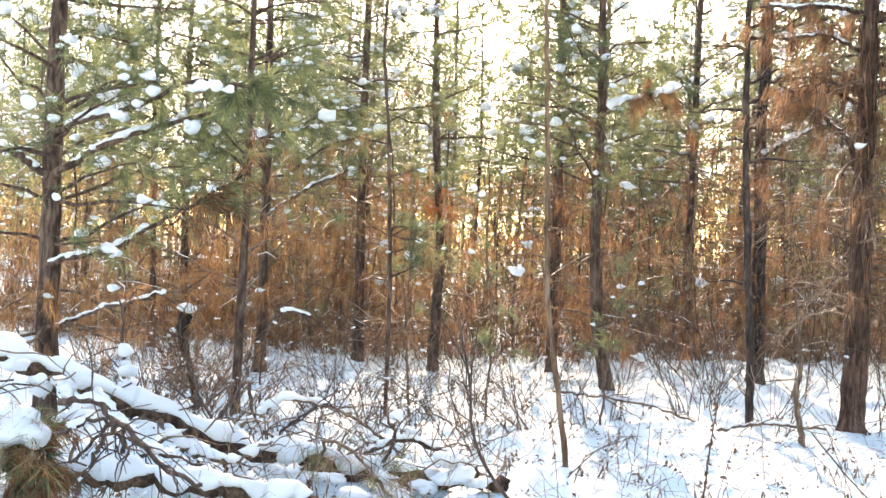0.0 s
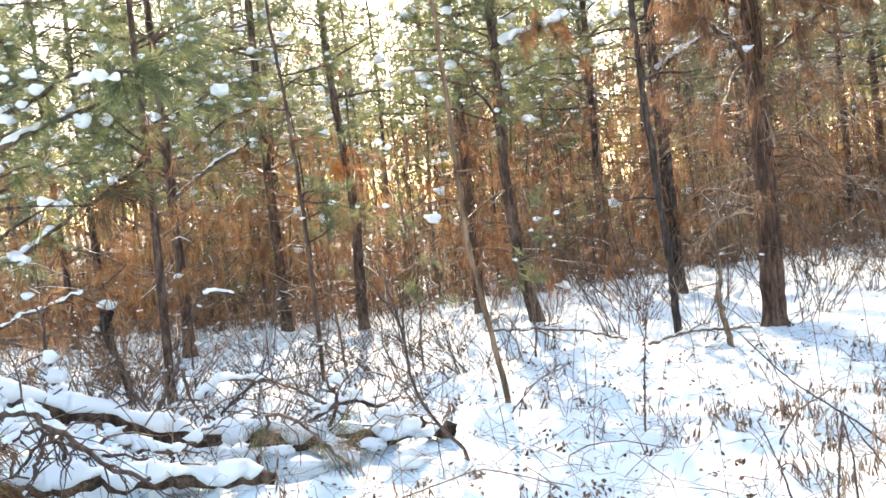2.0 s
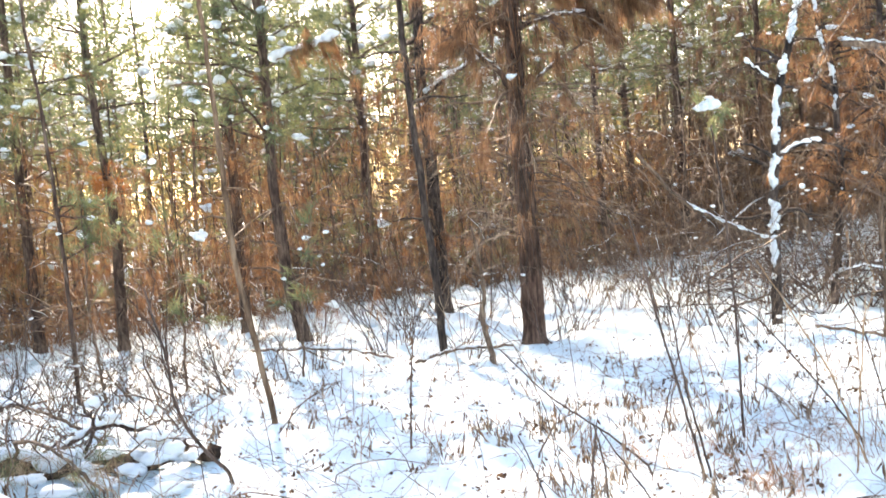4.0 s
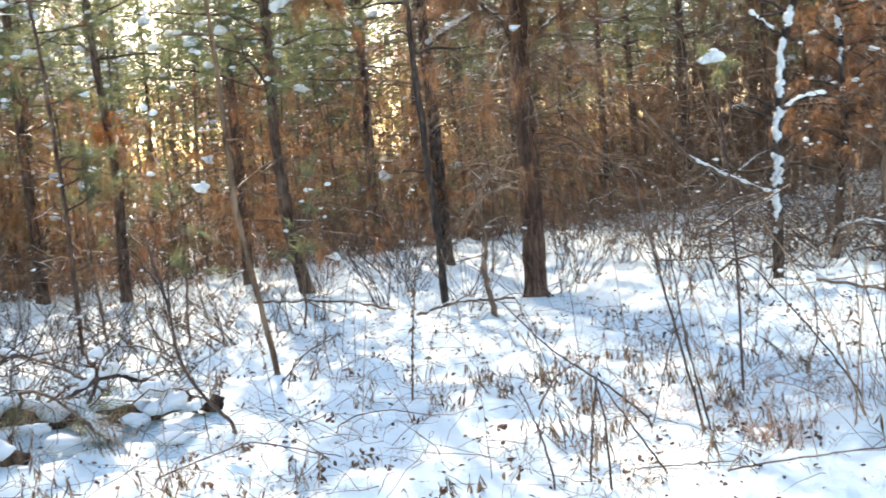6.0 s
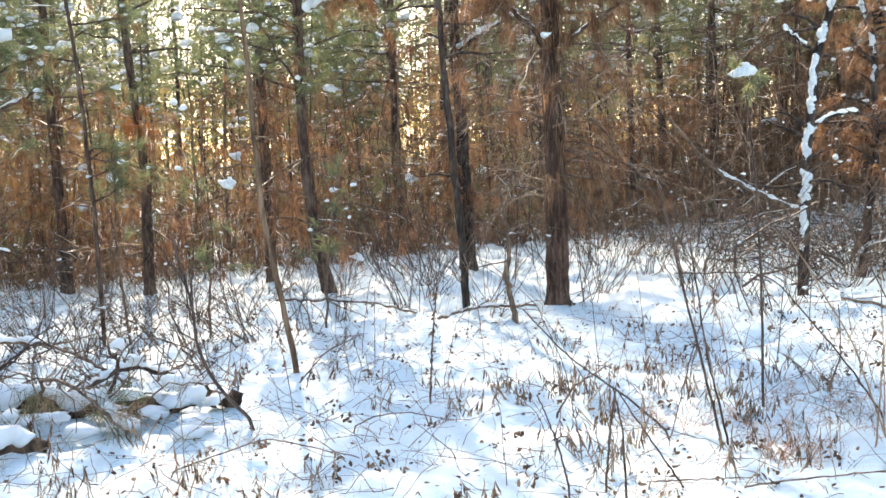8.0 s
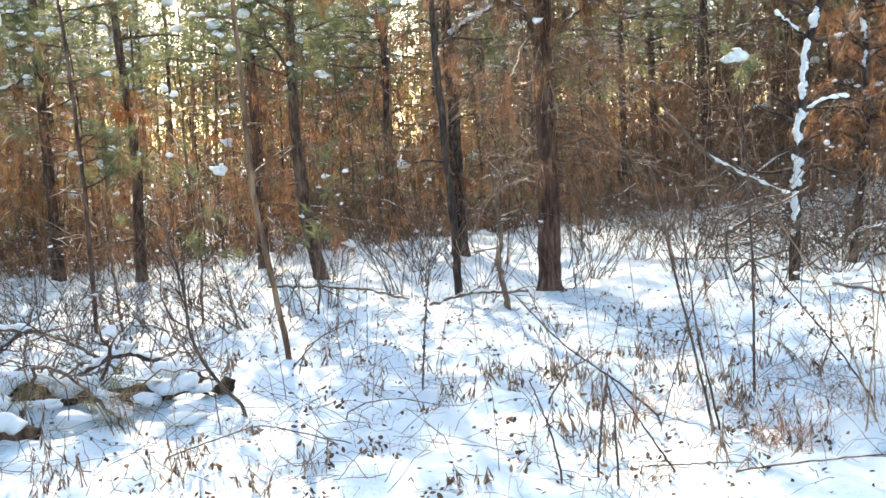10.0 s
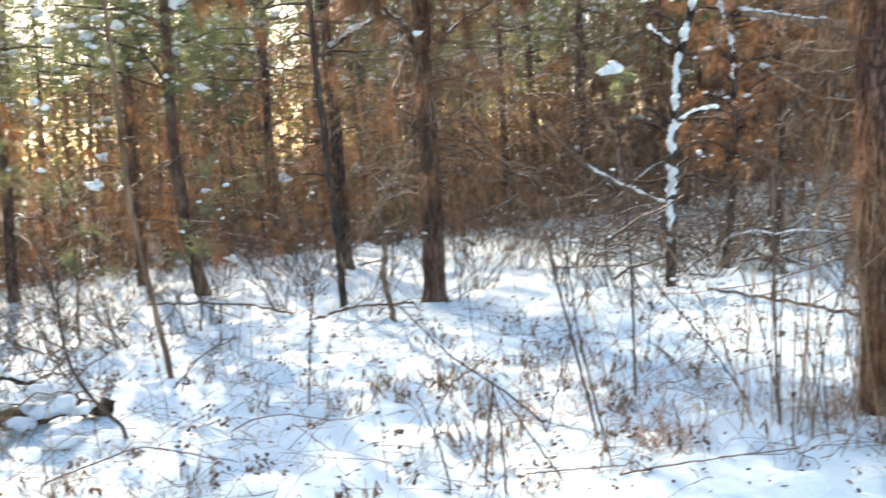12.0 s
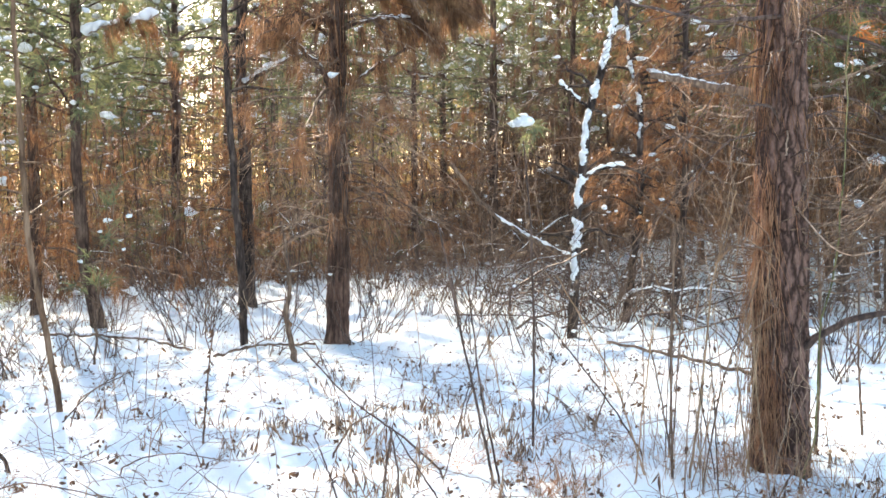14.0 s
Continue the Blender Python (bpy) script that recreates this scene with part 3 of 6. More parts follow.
def far_woods():
    """The wood goes on behind: thin stems and coarse foliage, far off."""
    rng = np.random.default_rng(31)
    n = 444
    y = np.concatenate([rng.uniform(40, 78, 360), rng.uniform(31, 40, 34), rng.uniform(27, 38, 50)])
    x = np.concatenate([rng.uniform(-1, 1, 360), rng.uniform(-0.5, 0.15, 34), rng.uniform(0.32, 0.72, 50)]) * (y * 0.95 + 4)
    tall = rng.uniform(10.0, 15.5, n) + 1.5 * np.clip((x / y + 0.12) * 4, 0, 1) - np.where((y < 40) & (x < 0.2 * y), 4.5, 0.0)
    stems = Heap()
    p = np.stack([np.stack([x + rng.normal(0, 0.15, n), y, rise(x, y) - 0.1], -1), np.stack([x, y, tall * 0.5], -1), np.stack([x + rng.normal(0, 0.2, n), y, tall], -1)], 1)
    tubes(stems, p, np.linspace(1, 0.2, 3)[None] * rng.uniform(0.06, 0.12, n)[:, None], 4)
    tagged(new("far_pine_stems", stems.mesh("far_pine_stems", M_BARK)), "distant slender pine stems", "trees", kind="stuff")
    for low, high, mat, name, label, count, hang in ((0.2, 0.6, M_GOLD, "far_dead_foliage", "distant yellowing pine limbs, sun and shade put into the colour", 60, 0.8), (0.3, 1.0, M_GREEN, "far_pine_crowns", "distant green pine crowns", 150, 0.2)):
        i = np.repeat(np.arange(n), count)
        f = rng.uniform(low, high, len(i))
        if hang > 0.5:
            f = f - 0.18
        a, r = rng.uniform(0, 6.28, len(i)), rng.uniform(0.1, 1.7, len(i)) * (1.15 - np.clip(f, 0, 1))
        at = np.stack([x[i] + np.cos(a) * r, y[i] + np.sin(a) * r, np.maximum(0.15, f * tall[i])], -1)
        # Limbs left of this bearing are coloured as sunlit, the rest as shaded.
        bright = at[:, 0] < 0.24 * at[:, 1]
        for which, kind_mat, kind_name, kind_label in ((bright, mat, name, label), (~bright, M_DULL_SHADE if hang > 0.5 else mat, name + "_dull", label.replace("yellowing", "dull brown"))):
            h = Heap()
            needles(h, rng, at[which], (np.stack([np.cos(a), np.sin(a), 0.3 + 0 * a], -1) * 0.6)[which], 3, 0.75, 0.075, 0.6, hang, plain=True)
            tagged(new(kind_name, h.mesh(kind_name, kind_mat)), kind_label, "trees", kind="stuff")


far_woods()


def edge_of(x):
    """How far out the thicket of dead brush begins."""
    return 15.0 + np.maximum(0, x + 4.6) * 0.72 - np.maximum(0, x - 5) * 0.2


def thicket_brush():
    """Dead brown brush and hanging needles that close the thicket below."""
    rng = np.random.default_rng(41)
    n = 4300
    x = rng.uniform(-15, 16, n)
    y = edge_of(x) + rng.uniform(0, 1, n) ** 1.6 * 9 - rng.uniform(0, 0.8, n)
    tall = rng.uniform(0.4, 2.4, n) * np.where(x > 7, 1.45, 1.0)
    stems = strokes(rng, np.stack([x, y, rise(x, y) - 0.05], -1), np.stack([rng.normal(0, 0.22, n), rng.normal(0, 0.2, n), np.ones(n)], -1), tall, 4, 0.0, 0.2)
    h = Heap()
    tubes(h, stems, np.linspace(1, 0.4, 4)[None] * rng.uniform(0.004, 0.010, n)[:, None], 3)
    tagged(new("brush_stems", h.mesh("brush_stems", M_TWIG)), "dense thin brown stems of dead brush in snow", "brush", kind="stuff")
    # West: the glow of the sun behind is put into the needle colour.
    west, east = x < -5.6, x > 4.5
    # East: shade is painted in as a darker needle brown.
    for which, mat, name, label in ((east, M_DULL_SHADE, "shade_toned_brush_needles", "brown needles hanging in the brush, shade put into their darker colour"), (west, M_GLOW_RUST, "sun_toned_brush_needles", "brown needles hanging in the dead brush, sun glow put into their colour"), (~west & ~east, M_BROWN, "brush_needles", "dull brown needles hanging in the dead brush")):
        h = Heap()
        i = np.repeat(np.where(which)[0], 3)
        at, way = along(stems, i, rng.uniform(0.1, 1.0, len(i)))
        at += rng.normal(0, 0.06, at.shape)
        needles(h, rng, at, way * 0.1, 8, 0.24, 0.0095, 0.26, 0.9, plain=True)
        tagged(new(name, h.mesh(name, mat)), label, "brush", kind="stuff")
    # low dead growth along the front of the thicket
    n = 1500
    x = rng.uniform(-14, 13, n)
    y = edge_of(x) + rng.uniform(-1.3, 1.2, n)
    stems = strokes(rng, np.stack([x, y, rise(x, y) - 0.05], -1), np.stack([rng.normal(0, 0.5, n), rng.normal(0, 0.4, n), np.ones(n)], -1), rng.uniform(0.3, 1.1, n), 5, 0.2, 0.3)
    h = Heap()
    tubes(h, stems, np.linspace(1, 0.4, 5)[None] * rng.uniform(0.003, 0.007, n)[:, None], 3)
    tagged(new("low_brush_stems", h.mesh("low_brush_stems", M_TWIG)), "low crooked stems at the foot of the thicket", "brush", kind="stuff")
    h = Heap()
    i = np.repeat(np.arange(n), 2)
    at, way = along(stems, i, rng.uniform(0.2, 1.0, len(i)))
    needles(h, rng, at, way * 0.3, 7, 0.2, 0.008, 0.45, 0.6, plain=True)
    tagged(new("low_brush_needles", h.mesh("low_brush_needles", M_BROWN)), "brown needles caught in the low brush", "brush", kind="stuff")
    # slim dead poles that stand crowded in the thicket
    for n, mat, name, label in ((110, M_BARK_DARK, "dark_poles", "slim dark dead poles crowded in the thicket"), (90, M_TWIG, "brown_poles", "slim brown dead poles crowded in the thicket")):
        x = rng.uniform(-10, 11, n)
        y = edge_of(x) + rng.uniform(-0.6, 3.0, n)
        q = strokes(rng, np.stack([x, y, rise(x, y) - 0.1], -1), np.stack([rng.normal(0, 0.1, n), rng.normal(0, 0.1, n), np.ones(n)], -1), rng.uniform(1.5, 5.0, n), 8, 0.0, 0.06)
        h = Heap()
        tubes(h, q, np.linspace(1, 0.45, 8)[None] * (0.010 + 0.022 * rng.uniform(0, 1, n) ** 2)[:, None], 5)
        tagged(new(name, h.mesh(name, mat)), label, "poles", kind="stuff")
    # thin green sprays of seedling pines in among the dead growth
    n = 420
    x = rng.uniform(-9, 4, n)
    y = edge_of(x) + rng.uniform(-1.0, 2.0, n)
    stems = strokes(rng, np.stack([x, y, rise(x, y) - 0.05], -1), np.stack([rng.normal(0, 0.3, n), rng.normal(0, 0.3, n), np.ones(n)], -1), rng.uniform(0.6, 3.0, n), 5, 0.1, 0.3)
    h = Heap()
    i = np.repeat(np.arange(n), 5)
    at, way = along(stems, i, rng.uniform(0.4, 1.0, len(i)))
    needles(h, rng, at + rng.normal(0, 0.08, at.shape), way, 9, 0.16, 0.007, 0.7, plain=True)
    tagged(new("seedling_sprays", h.mesh("seedling_sprays", M_GREEN)), "thin green needle sprays of seedlings in the brush", "seedlings", kind="stuff")
    h = Heap()
    tubes(h, stems, np.linspace(1, 0.4, 5)[None] * rng.uniform(0.003, 0.006, n)[:, None], 3)
    tagged(new("seedling_stems", h.mesh("seedling_stems", M_TWIG)), "thin stems of pine seedlings in the brush", "seedlings", kind="stuff")
    # bare twigs that criss-cross among the trunks, pale and dark, some lined with snow
    white = Heap()
    for n, mat, name, label in ((3400, M_TWIG_PALE, "pale_twigs", "pale bare twigs criss-crossing between the trunks"), (2600, M_TWIG_DARK, "dark_twigs", "dark bare twigs criss-crossing between the trunks")):
        x = rng.uniform(-11, 13, n)
        y = edge_of(x) + rng.uniform(-3.2, 4, n)
        az = rng.uniform(0, 6.28, n)
        q = strokes(rng, np.stack([x, y, rise(x, y) + 0.3 + 4.6 * rng.uniform(0, 1, n) ** 1.8], -1), np.stack([np.cos(az), np.sin(az) * 0.6, rng.normal(0.15, 0.5, n)], -1), rng.uniform(0.25, 1.2, n), 5, 0.15, 0.3)
        h = Heap()
        tubes(h, q, np.linspace(1, 0.35, 5)[None] * (0.003 + 0.006 * rng.uniform(0, 1, n) ** 2)[:, None], 3)
        tagged(new(name, h.mesh(name, mat)), label, "twigs", kind="stuff")
        k = np.where(rng.uniform(0, 1, n) < 0.09)[0]
        tubes(white, q[k, 1:4] + [0, 0, 0.007], np.array([[0.3, 1.0, 0.3]]) * rng.uniform(0.004, 0.008, len(k))[:, None], 5)
    # specks of snow left on the twigs, and finer pale twigs under the dense trees
    n = 1100
    x = rng.uniform(-10, 12, n)
    y = edge_of(x) + rng.uniform(-3.0, 2.5, n)
    lumps(white, rng, np.stack([x, y, rise(x, y) + 0.3 + 4.2 * rng.uniform(0, 1, n) ** 1.3], -1), 0.006 + 0.018 * rng.uniform(0, 1, n) ** 2, 0.7, 1)
    n = 1300
    y = rng.uniform(13, 20, n)
    x = y * rng.uniform(0.05, 0.62, n)
    az = rng.uniform(0, 6.28, n)
    q = strokes(rng, np.stack([x, y, rise(x, y) + 0.4 + 3.6 * rng.uniform(0, 1, n)], -1), np.stack([np.cos(az), np.sin(az) * 0.5, rng.normal(0.0, 0.7, n)], -1), rng.uniform(0.2, 0.8, n), 5, 0.3, 0.4)
    h = Heap()
    tubes(h, q, np.linspace(1, 0.4, 5)[None] * rng.uniform(0.0025, 0.0055, n)[:, None], 3)
    tagged(new("fine_twigs", h.mesh("fine_twigs", M_TWIG)), "fine brown twigs crossing under the dense trees", "twigs", kind="stuff")
    tagged(new("twig_snow", white.mesh("twig_snow", M_SNOW)), "thin lines of snow lying along bare twigs", "snow", kind="stuff")


thicket_brush()


def tangle():
    """Tall thin dead stems with crooked side twigs, in front of the brown thicket."""
    for seed, n, mat, name, label, lo, hi in ((43, 80, M_TWIG_PALE, "pale_tangle", "pale thin dead stems tangled before the thicket", 0.13, 0.74), (44, 130, M_TWIG, "brown_tangle", "brown thin dead stems tangled before the thicket", 0.13, 0.74),
                                              (45, 110, M_TWIG_DARK, "dark_tangle", "dark thin dead stems tangled before the thicket", -0.62, 0.13)):
        rng = np.random.default_rng(seed)
        y = rng.uniform(10.2, 16.5, n)
        x = y * rng.uniform(lo, hi, n)
        keep = (y > 12.2 - 0.25 * (x - 3)) & (np.hypot(x - 3.1, y - 5.6) > 1)
        x, y = x[keep], y[keep]
        n = len(x)
        stem = strokes(rng, np.stack([x, y, rise(x, y) - 0.05], -1), np.stack([rng.normal(0, 0.25, n), rng.normal(0, 0.2, n), np.ones(n)], -1), rng.uniform(1.2, 5.0, n), 8, rng.uniform(0, 0.2, n), 0.2)
        m = 9
        i = np.repeat(np.arange(n), m)
        o, w = along(stem, i, rng.uniform(0.15, 1.0, n * m))
        a = rng.uniform(0, 6.28, n * m)
        side = strokes(rng, o, np.stack([np.cos(a), np.sin(a), rng.normal(0.3, 0.5, n * m)], -1), rng.uniform(0.2, 0.9, n * m), 5, rng.uniform(0, 0.6, n * m), 0.35)
        h = Heap()
        tubes(h, stem, np.linspace(1, 0.35, 8)[None] * rng.uniform(0.004, 0.010, n)[:, None], 3)
        tubes(h, side, np.linspace(1, 0.45, 5)[None] * rng.uniform(0.0022, 0.005, n * m)[:, None], 3)
        tagged(new(name, h.mesh(name, mat)), label, "brush", kind="stuff")


tangle()


# ---- the big flaky trunk ----
def big_pine(x, y):
    rng = np.random.default_rng(28)
    root = tagged(thing("pine", x, y), "large pine with flaky reddish-brown bark and vines", "tree")
    rows, sides, tall = 320, 110, 9.0
    z = np.concatenate([np.linspace(-0.2, 3.4, rows - 20), np.linspace(3.6, tall, 20)])
    p = np.stack([np.interp(z, (0, 1.25, 2.65, 9), (0, -0.01, -0.05, -0.15)), 0.01 * np.sin(z), z], -1)
    r = 0.15 * np.clip(1 - 0.07 * z, 0.1, 1.05) * (1 + 0.12 * np.exp(-np.maximum(z, 0) / 0.15))
    h = Heap()
    tubes(h, p, r, sides)
    v = h.v[0].reshape(rows, sides, 3)
    # plates of bark: cells on the unrolled trunk, each a little proud, with furrows between
    count = 560
    ca, cz, high = rng.uniform(0, 1.02, count), rng.uniform(-0.2, 3.5, count), rng.uniform(0.6, 1.3, count)
    arc = np.arange(sides) / sides * 1.02
    deep = np.zeros((rows, sides))
    for k in range(rows):
        da = np.abs(arc[:, None] + 0.012 * np.sin(z[k] * 31 + arc[:, None] * 20) - ca)
        d = np.hypot(np.minimum(da, 1.02 - da), (z[k] - cz) * 0.24)
        two = np.argsort(d, axis=1)[:, :2]
        near = np.take_along_axis(d, two, 1)
        deep[k] = 0.013 * high[two[:, 0]] * np.clip((near[:, 1] - near[:, 0]) / 0.012, 0, 1)
    deep += rng.normal(0, 0.001, deep.shape)
    v += unit(v - p[:, None]) * deep[:, :, None]
    h.v[0] = v.reshape(-1, 3)
    part("trunk", h, M_BARK_FLAKY, root)

    def limb(points, r0, r1, mat, name="limb", n=14, kinks=0.005):
        q = np.array(points, float) - (x, y, 0)
        s, k = np.linspace(0, 1, n), np.linspace(0, 1, len(q))
        line = np.stack([np.interp(s, k, q[:, c]) for c in range(3)], -1)
        w = np.array([0.25, 0.5, 0.25])
        for c in range(3):
            for _ in range(2):
                line[1:-1, c] = np.convolve(line[:, c], w, "valid")
        line[1:] += rng.normal(0, kinks, (n - 1, 3))
        g = Heap()
        tubes(g, line, np.linspace(r0, r1, n), 7)
        part(name, g, mat, root)
        return line

    a1 = limb(((3.05, 5.7, 2.13), (2.79, 5.9, 2.20), (2.49, 6.1, 2.28)), 0.03, 0.019, M_TWIG)
    g = Heap()
    lump_ridge(g, rng, a1[4:] + [0, 0, 0.02], 0.009)
    part("snow_ridge", g, M_SNOW, root)
    limb(((3.16, 5.45, 2.17), (3.27, 5.39, 2.19), (3.6, 5.25, 2.35)), 0.011, 0.006, M_TWIG)
    limb(((3.15, 5.5, 0.72), (3.34, 5.34, 0.9), (3.75, 5.1, 1.0)), 0.024, 0.014, M_TWIG_DARK)
    limb(((3.0, 5.5, 1.42), (3.07, 5.36, 1.47), (3.14, 5.33, 1.68), (3.1, 5.37, 2.0)), 0.0042, 0.002, M_TWIG)
    limb(((2.99, 5.5, 1.3), (2.84, 5.46, 1.42), (2.72, 5.55, 1.68), (2.69, 5.58, 2.15)), 0.0042, 0.002, M_TWIG)
    limb(((3.05, 5.48, 1.38), (3.18, 5.32, 1.41), (3.32, 5.23, 1.6), (3.6, 5.1, 1.75)), 0.0042, 0.002, M_TWIG)
    limb(((3.02, 5.49, 1.2), (2.75, 5.4, 1.35), (2.6, 5.42, 1.6)), 0.0042, 0.002, M_TWIG)
    limb(((3.1, 5.48, 1.75), (3.3, 5.3, 1.78), (3.6, 5.2, 1.5)), 0.0042, 0.002, M_TWIG)
    limb(((3.1, 5.48, 2.5), (3.4, 5.3, 2.4), (3.9, 5.2, 2.1)), 0.013, 0.007, M_TWIG_DARK)
    limb(((3.0, 5.5, 2.55), (2.6, 5.5, 2.5), (2.1, 5.6, 2.62)), 0.014, 0.006, M_TWIG_DARK)
    for k in range(64):   # thin crooked dead limbs round the trunk
        zz, az = rng.uniform(0.9, 5.0), rng.uniform(0, 6.28)
        st = np.array([x + 0.13 * np.cos(az), y + 0.13 * np.sin(az), zz])
        d = np.array([np.cos(az), np.sin(az), rng.uniform(-0.5, 0.3)])
        L = rng.uniform(0.3, 1.1)
        limb((st, st + d * L * 0.5 + [0, 0, -0.06], st + d * L + [0, 0, rng.uniform(-0.1, 0.25)]), 0.005, 0.002, (M_TWIG_PALE, M_TWIG)[k % 2], n=9, kinks=0.006)
    low = bare_twigs(root, 27, 34, 1.0, 1.6, 0.95, M_TWIG, (-0.9, -0.2), (-0.5, 0.1))
    upper = bare_twigs(root, 26, 46, 1.7, 2.9, 0.9, M_TWIG_DARK)
    for q, count, drop, mat in ((upper, 70, 0.15, M_RED_STRAW), (upper, 150, 0.15, M_DULL_SHADE), (low, 90, 0.12, M_DULL_SHADE)):   # dead needles that hang in fringes from the twigs
        at, _ = along(q, rng.integers(0, len(q), count), rng.uniform(0.15, 1, count))
        g = Heap()
        needles(g, rng, at, np.zeros((count, 3)), 5, drop, 0.0028, 0.22, 1.0, plain=True)
        tagged(part("hanging_needles", g, mat, root, "dead needles hanging in fringes"), kind="stuff")
    # straw and vines that cling to it
    for lo, hi, az0, n, mat, name in ((0.0, 1.75, 3.45, 120, M_RED_STRAW, "hanging_straw"), (0.0, 1.5, 3.1, 60, M_STRAW, "hanging_straw"), (0.0, 0.7, 3.9, 60, M_RED_STRAW, "hanging_straw"), (1.1, 1.8, 3.5, 50, M_RED_STRAW, "hanging_straw"), (1.9, 2.7, 3.4, 70, M_BROWN, "hanging_needles"), (1.6, 3.2, 4.9, 22, M_BROWN, "hanging_needles")):
        az = rng.normal(az0, 0.34, n)
        rr = rng.uniform(0.162, 0.205, n)
        top = rng.uniform(lo + 0.25, hi, n)
        st = np.stack([rr * np.cos(az), rr * np.sin(az), top], -1)
        q = strokes(rng, st, np.stack([rng.normal(0, 0.13, n), rng.normal(0, 0.1, n), -np.ones(n)], -1), np.minimum(top, rng.uniform(0.25, 0.9, n)), 6, 0, 0.14)
        g = Heap()
        tubes(g, q, np.linspace(1, 0.5, 6)[None] * rng.uniform(0.0012, 0.003, n)[:, None], 3)
        tagged(part(name, g, mat, root, "dry strands clinging to the bark"), kind="stuff")
    vine = limb(((3.13, 5.39, 0.0), (3.19, 5.36, 0.35), (3.17, 5.37, 0.7), (3.26, 5.34, 1.2), (3.3, 5.32, 1.9), (3.28, 5.33, 2.8)), 0.006, 0.003, M_VINE, "vine", 26, 0.006)
    # crown out of sight above
    n = 60
    zs, az = rng.uniform(4.2, 8.9, n), rng.uniform(0, 6.28, n)
    lim = strokes(rng, np.stack([0 * zs - 0.08, 0 * zs, zs], -1), np.stack([np.cos(az), np.sin(az), rng.uniform(0, 0.6, n)], -1), rng.uniform(0.6, 1.6, n), 6, 0.15, 0.12)
    g = Heap()
    tubes(g, lim, np.linspace(0.016, 0.004, 6)[None] * np.ones((n, 1)), 4)
    tagged(part("upper_limbs", g, M_BARK, root), kind="stuff")
    i = np.repeat(np.arange(n), 14)
    at, w = along(lim, i, rng.uniform(0.3, 1, len(i)))
    g = Heap()
    needles(g, rng, at + rng.normal(0, 0.1, at.shape), w, 12, 0.2, 0.009, 0.7, plain=True)
    tagged(part("crown", g, M_GREEN, root, "green needle tufts"), kind="stuff")
    # a rusty sprig
    g = Heap()
    needles(g, rng, np.array([[3.45 - x, 5.4 - y, 2.42], [3.5 - x, 5.38 - y, 2.46], [3.4 - x, 5.4 - y, 2.47]]), np.array([[0.5, 0, 0.3]] * 3), 16, 0.1, 0.005, 0.6, 0.2)
    tagged(part("rusty_sprig", g, M_ORANGE, root, "bright orange dead needles"), kind="stuff")


M_BARK_FLAKY = plated_bark("flaky_red_bark", (0.034, 0.018, 0.013), (0.115, 0.062, 0.047), (0.225, 0.14, 0.11))
M_VINE = bark_material("green_vine", (0.05, 0.06, 0.02), (0.12, 0.13, 0.05), (0.22, 0.2, 0.1), 40)
big_pine(3.1, 5.6)


# ---- single stems ----
def bent(points, n):
    """A smooth line through a few points."""
    q = np.array(points, float)
    s = np.linspace(0, 1, n)
    k = np.concatenate([[0], np.cumsum(np.linalg.norm(np.diff(q, axis=0), axis=1))])
    line = np.stack([np.interp(s, k / k[-1], q[:, c]) for c in range(3)], -1)
    for _ in range(3):
        line[1:-1] = 0.25 * line[:-2] + 0.5 * line[1:-1] + 0.25 * line[2:]
    return line


def sapling(name, label, points, r0, r1, mat, seed, twigs=14, reach=0.5, dead=0, green=0, snow=0, category="sapling", rough=0.05):
    """A thin crooked stem through the given points with side twigs."""
    rng = np.random.default_rng(seed)
    base = np.array(points[0], float)
    root = tagged(thing(name, *base), label, category)
    n = 40
    line = bent(points, n) - base
    line[0, 2] -= 0.1
    line[1:] += rng.normal(0, r0 * 0.12, (n - 1, 3))
    h = Heap()
    r = np.linspace(r0, r1, n) * (1 + rng.normal(0, rough, n))
    tubes(h, line, r, 8)
    part("stem", h, mat, root)
    if twigs:
        s = rng.uniform(0.25, 0.98, twigs)
        o, w = along(line[None], np.zeros(twigs, int), s)
        az = rng.uniform(0, 6.28, twigs)
        q = strokes(rng, o, np.stack([np.cos(az), np.sin(az), rng.uniform(-0.1, 0.9, twigs)], -1), reach * rng.uniform(0.4, 1.2, twigs), 6, 0.1, 0.2)
        sub = strokes(rng, *along(q, np.repeat(np.arange(twigs), 4), rng.uniform(0.3, 1, twigs * 4)), reach * 0.35, 4, 0.1, 0.5)
        for i in range(twigs):
            g = Heap()
            tubes(g, q[i], np.linspace(r1 * 0.8, 0.002, 6), 4)
            tubes(g, sub[i * 4:i * 4 + 4], np.linspace(0.003, 0.0015, 4)[None] * np.ones((4, 1)), 3)
            part("twig", g, mat, root)
        for amount, m, nm, lab, hang in ((dead, M_BROWN, "dead_needles", "brown hanging needles", 0.9), (green, M_GREEN, "crown", "green needle tufts", 0)):
            if amount:
                i = np.repeat(np.arange(twigs * 4), amount)
                at, w = along(sub, i, rng.uniform(0.2, 1, len(i)))
                g = Heap()
                needles(g, rng, at, w * 0.6, 10, 0.16, 0.007, 0.6, hang, plain=True)
                tagged(part(nm, g, m, root, lab), kind="stuff")
        if snow:
            k = rng.choice(twigs * 4, min(snow, twigs * 4), False)
            at, _ = along(sub, k, rng.uniform(0.3, 1, len(k)))
            clods(rng, root, at + [0, 0, 0.012], 0.014 + 0.04 * rng.uniform(0, 1, len(k)) ** 2, 1.5)
    return root, line


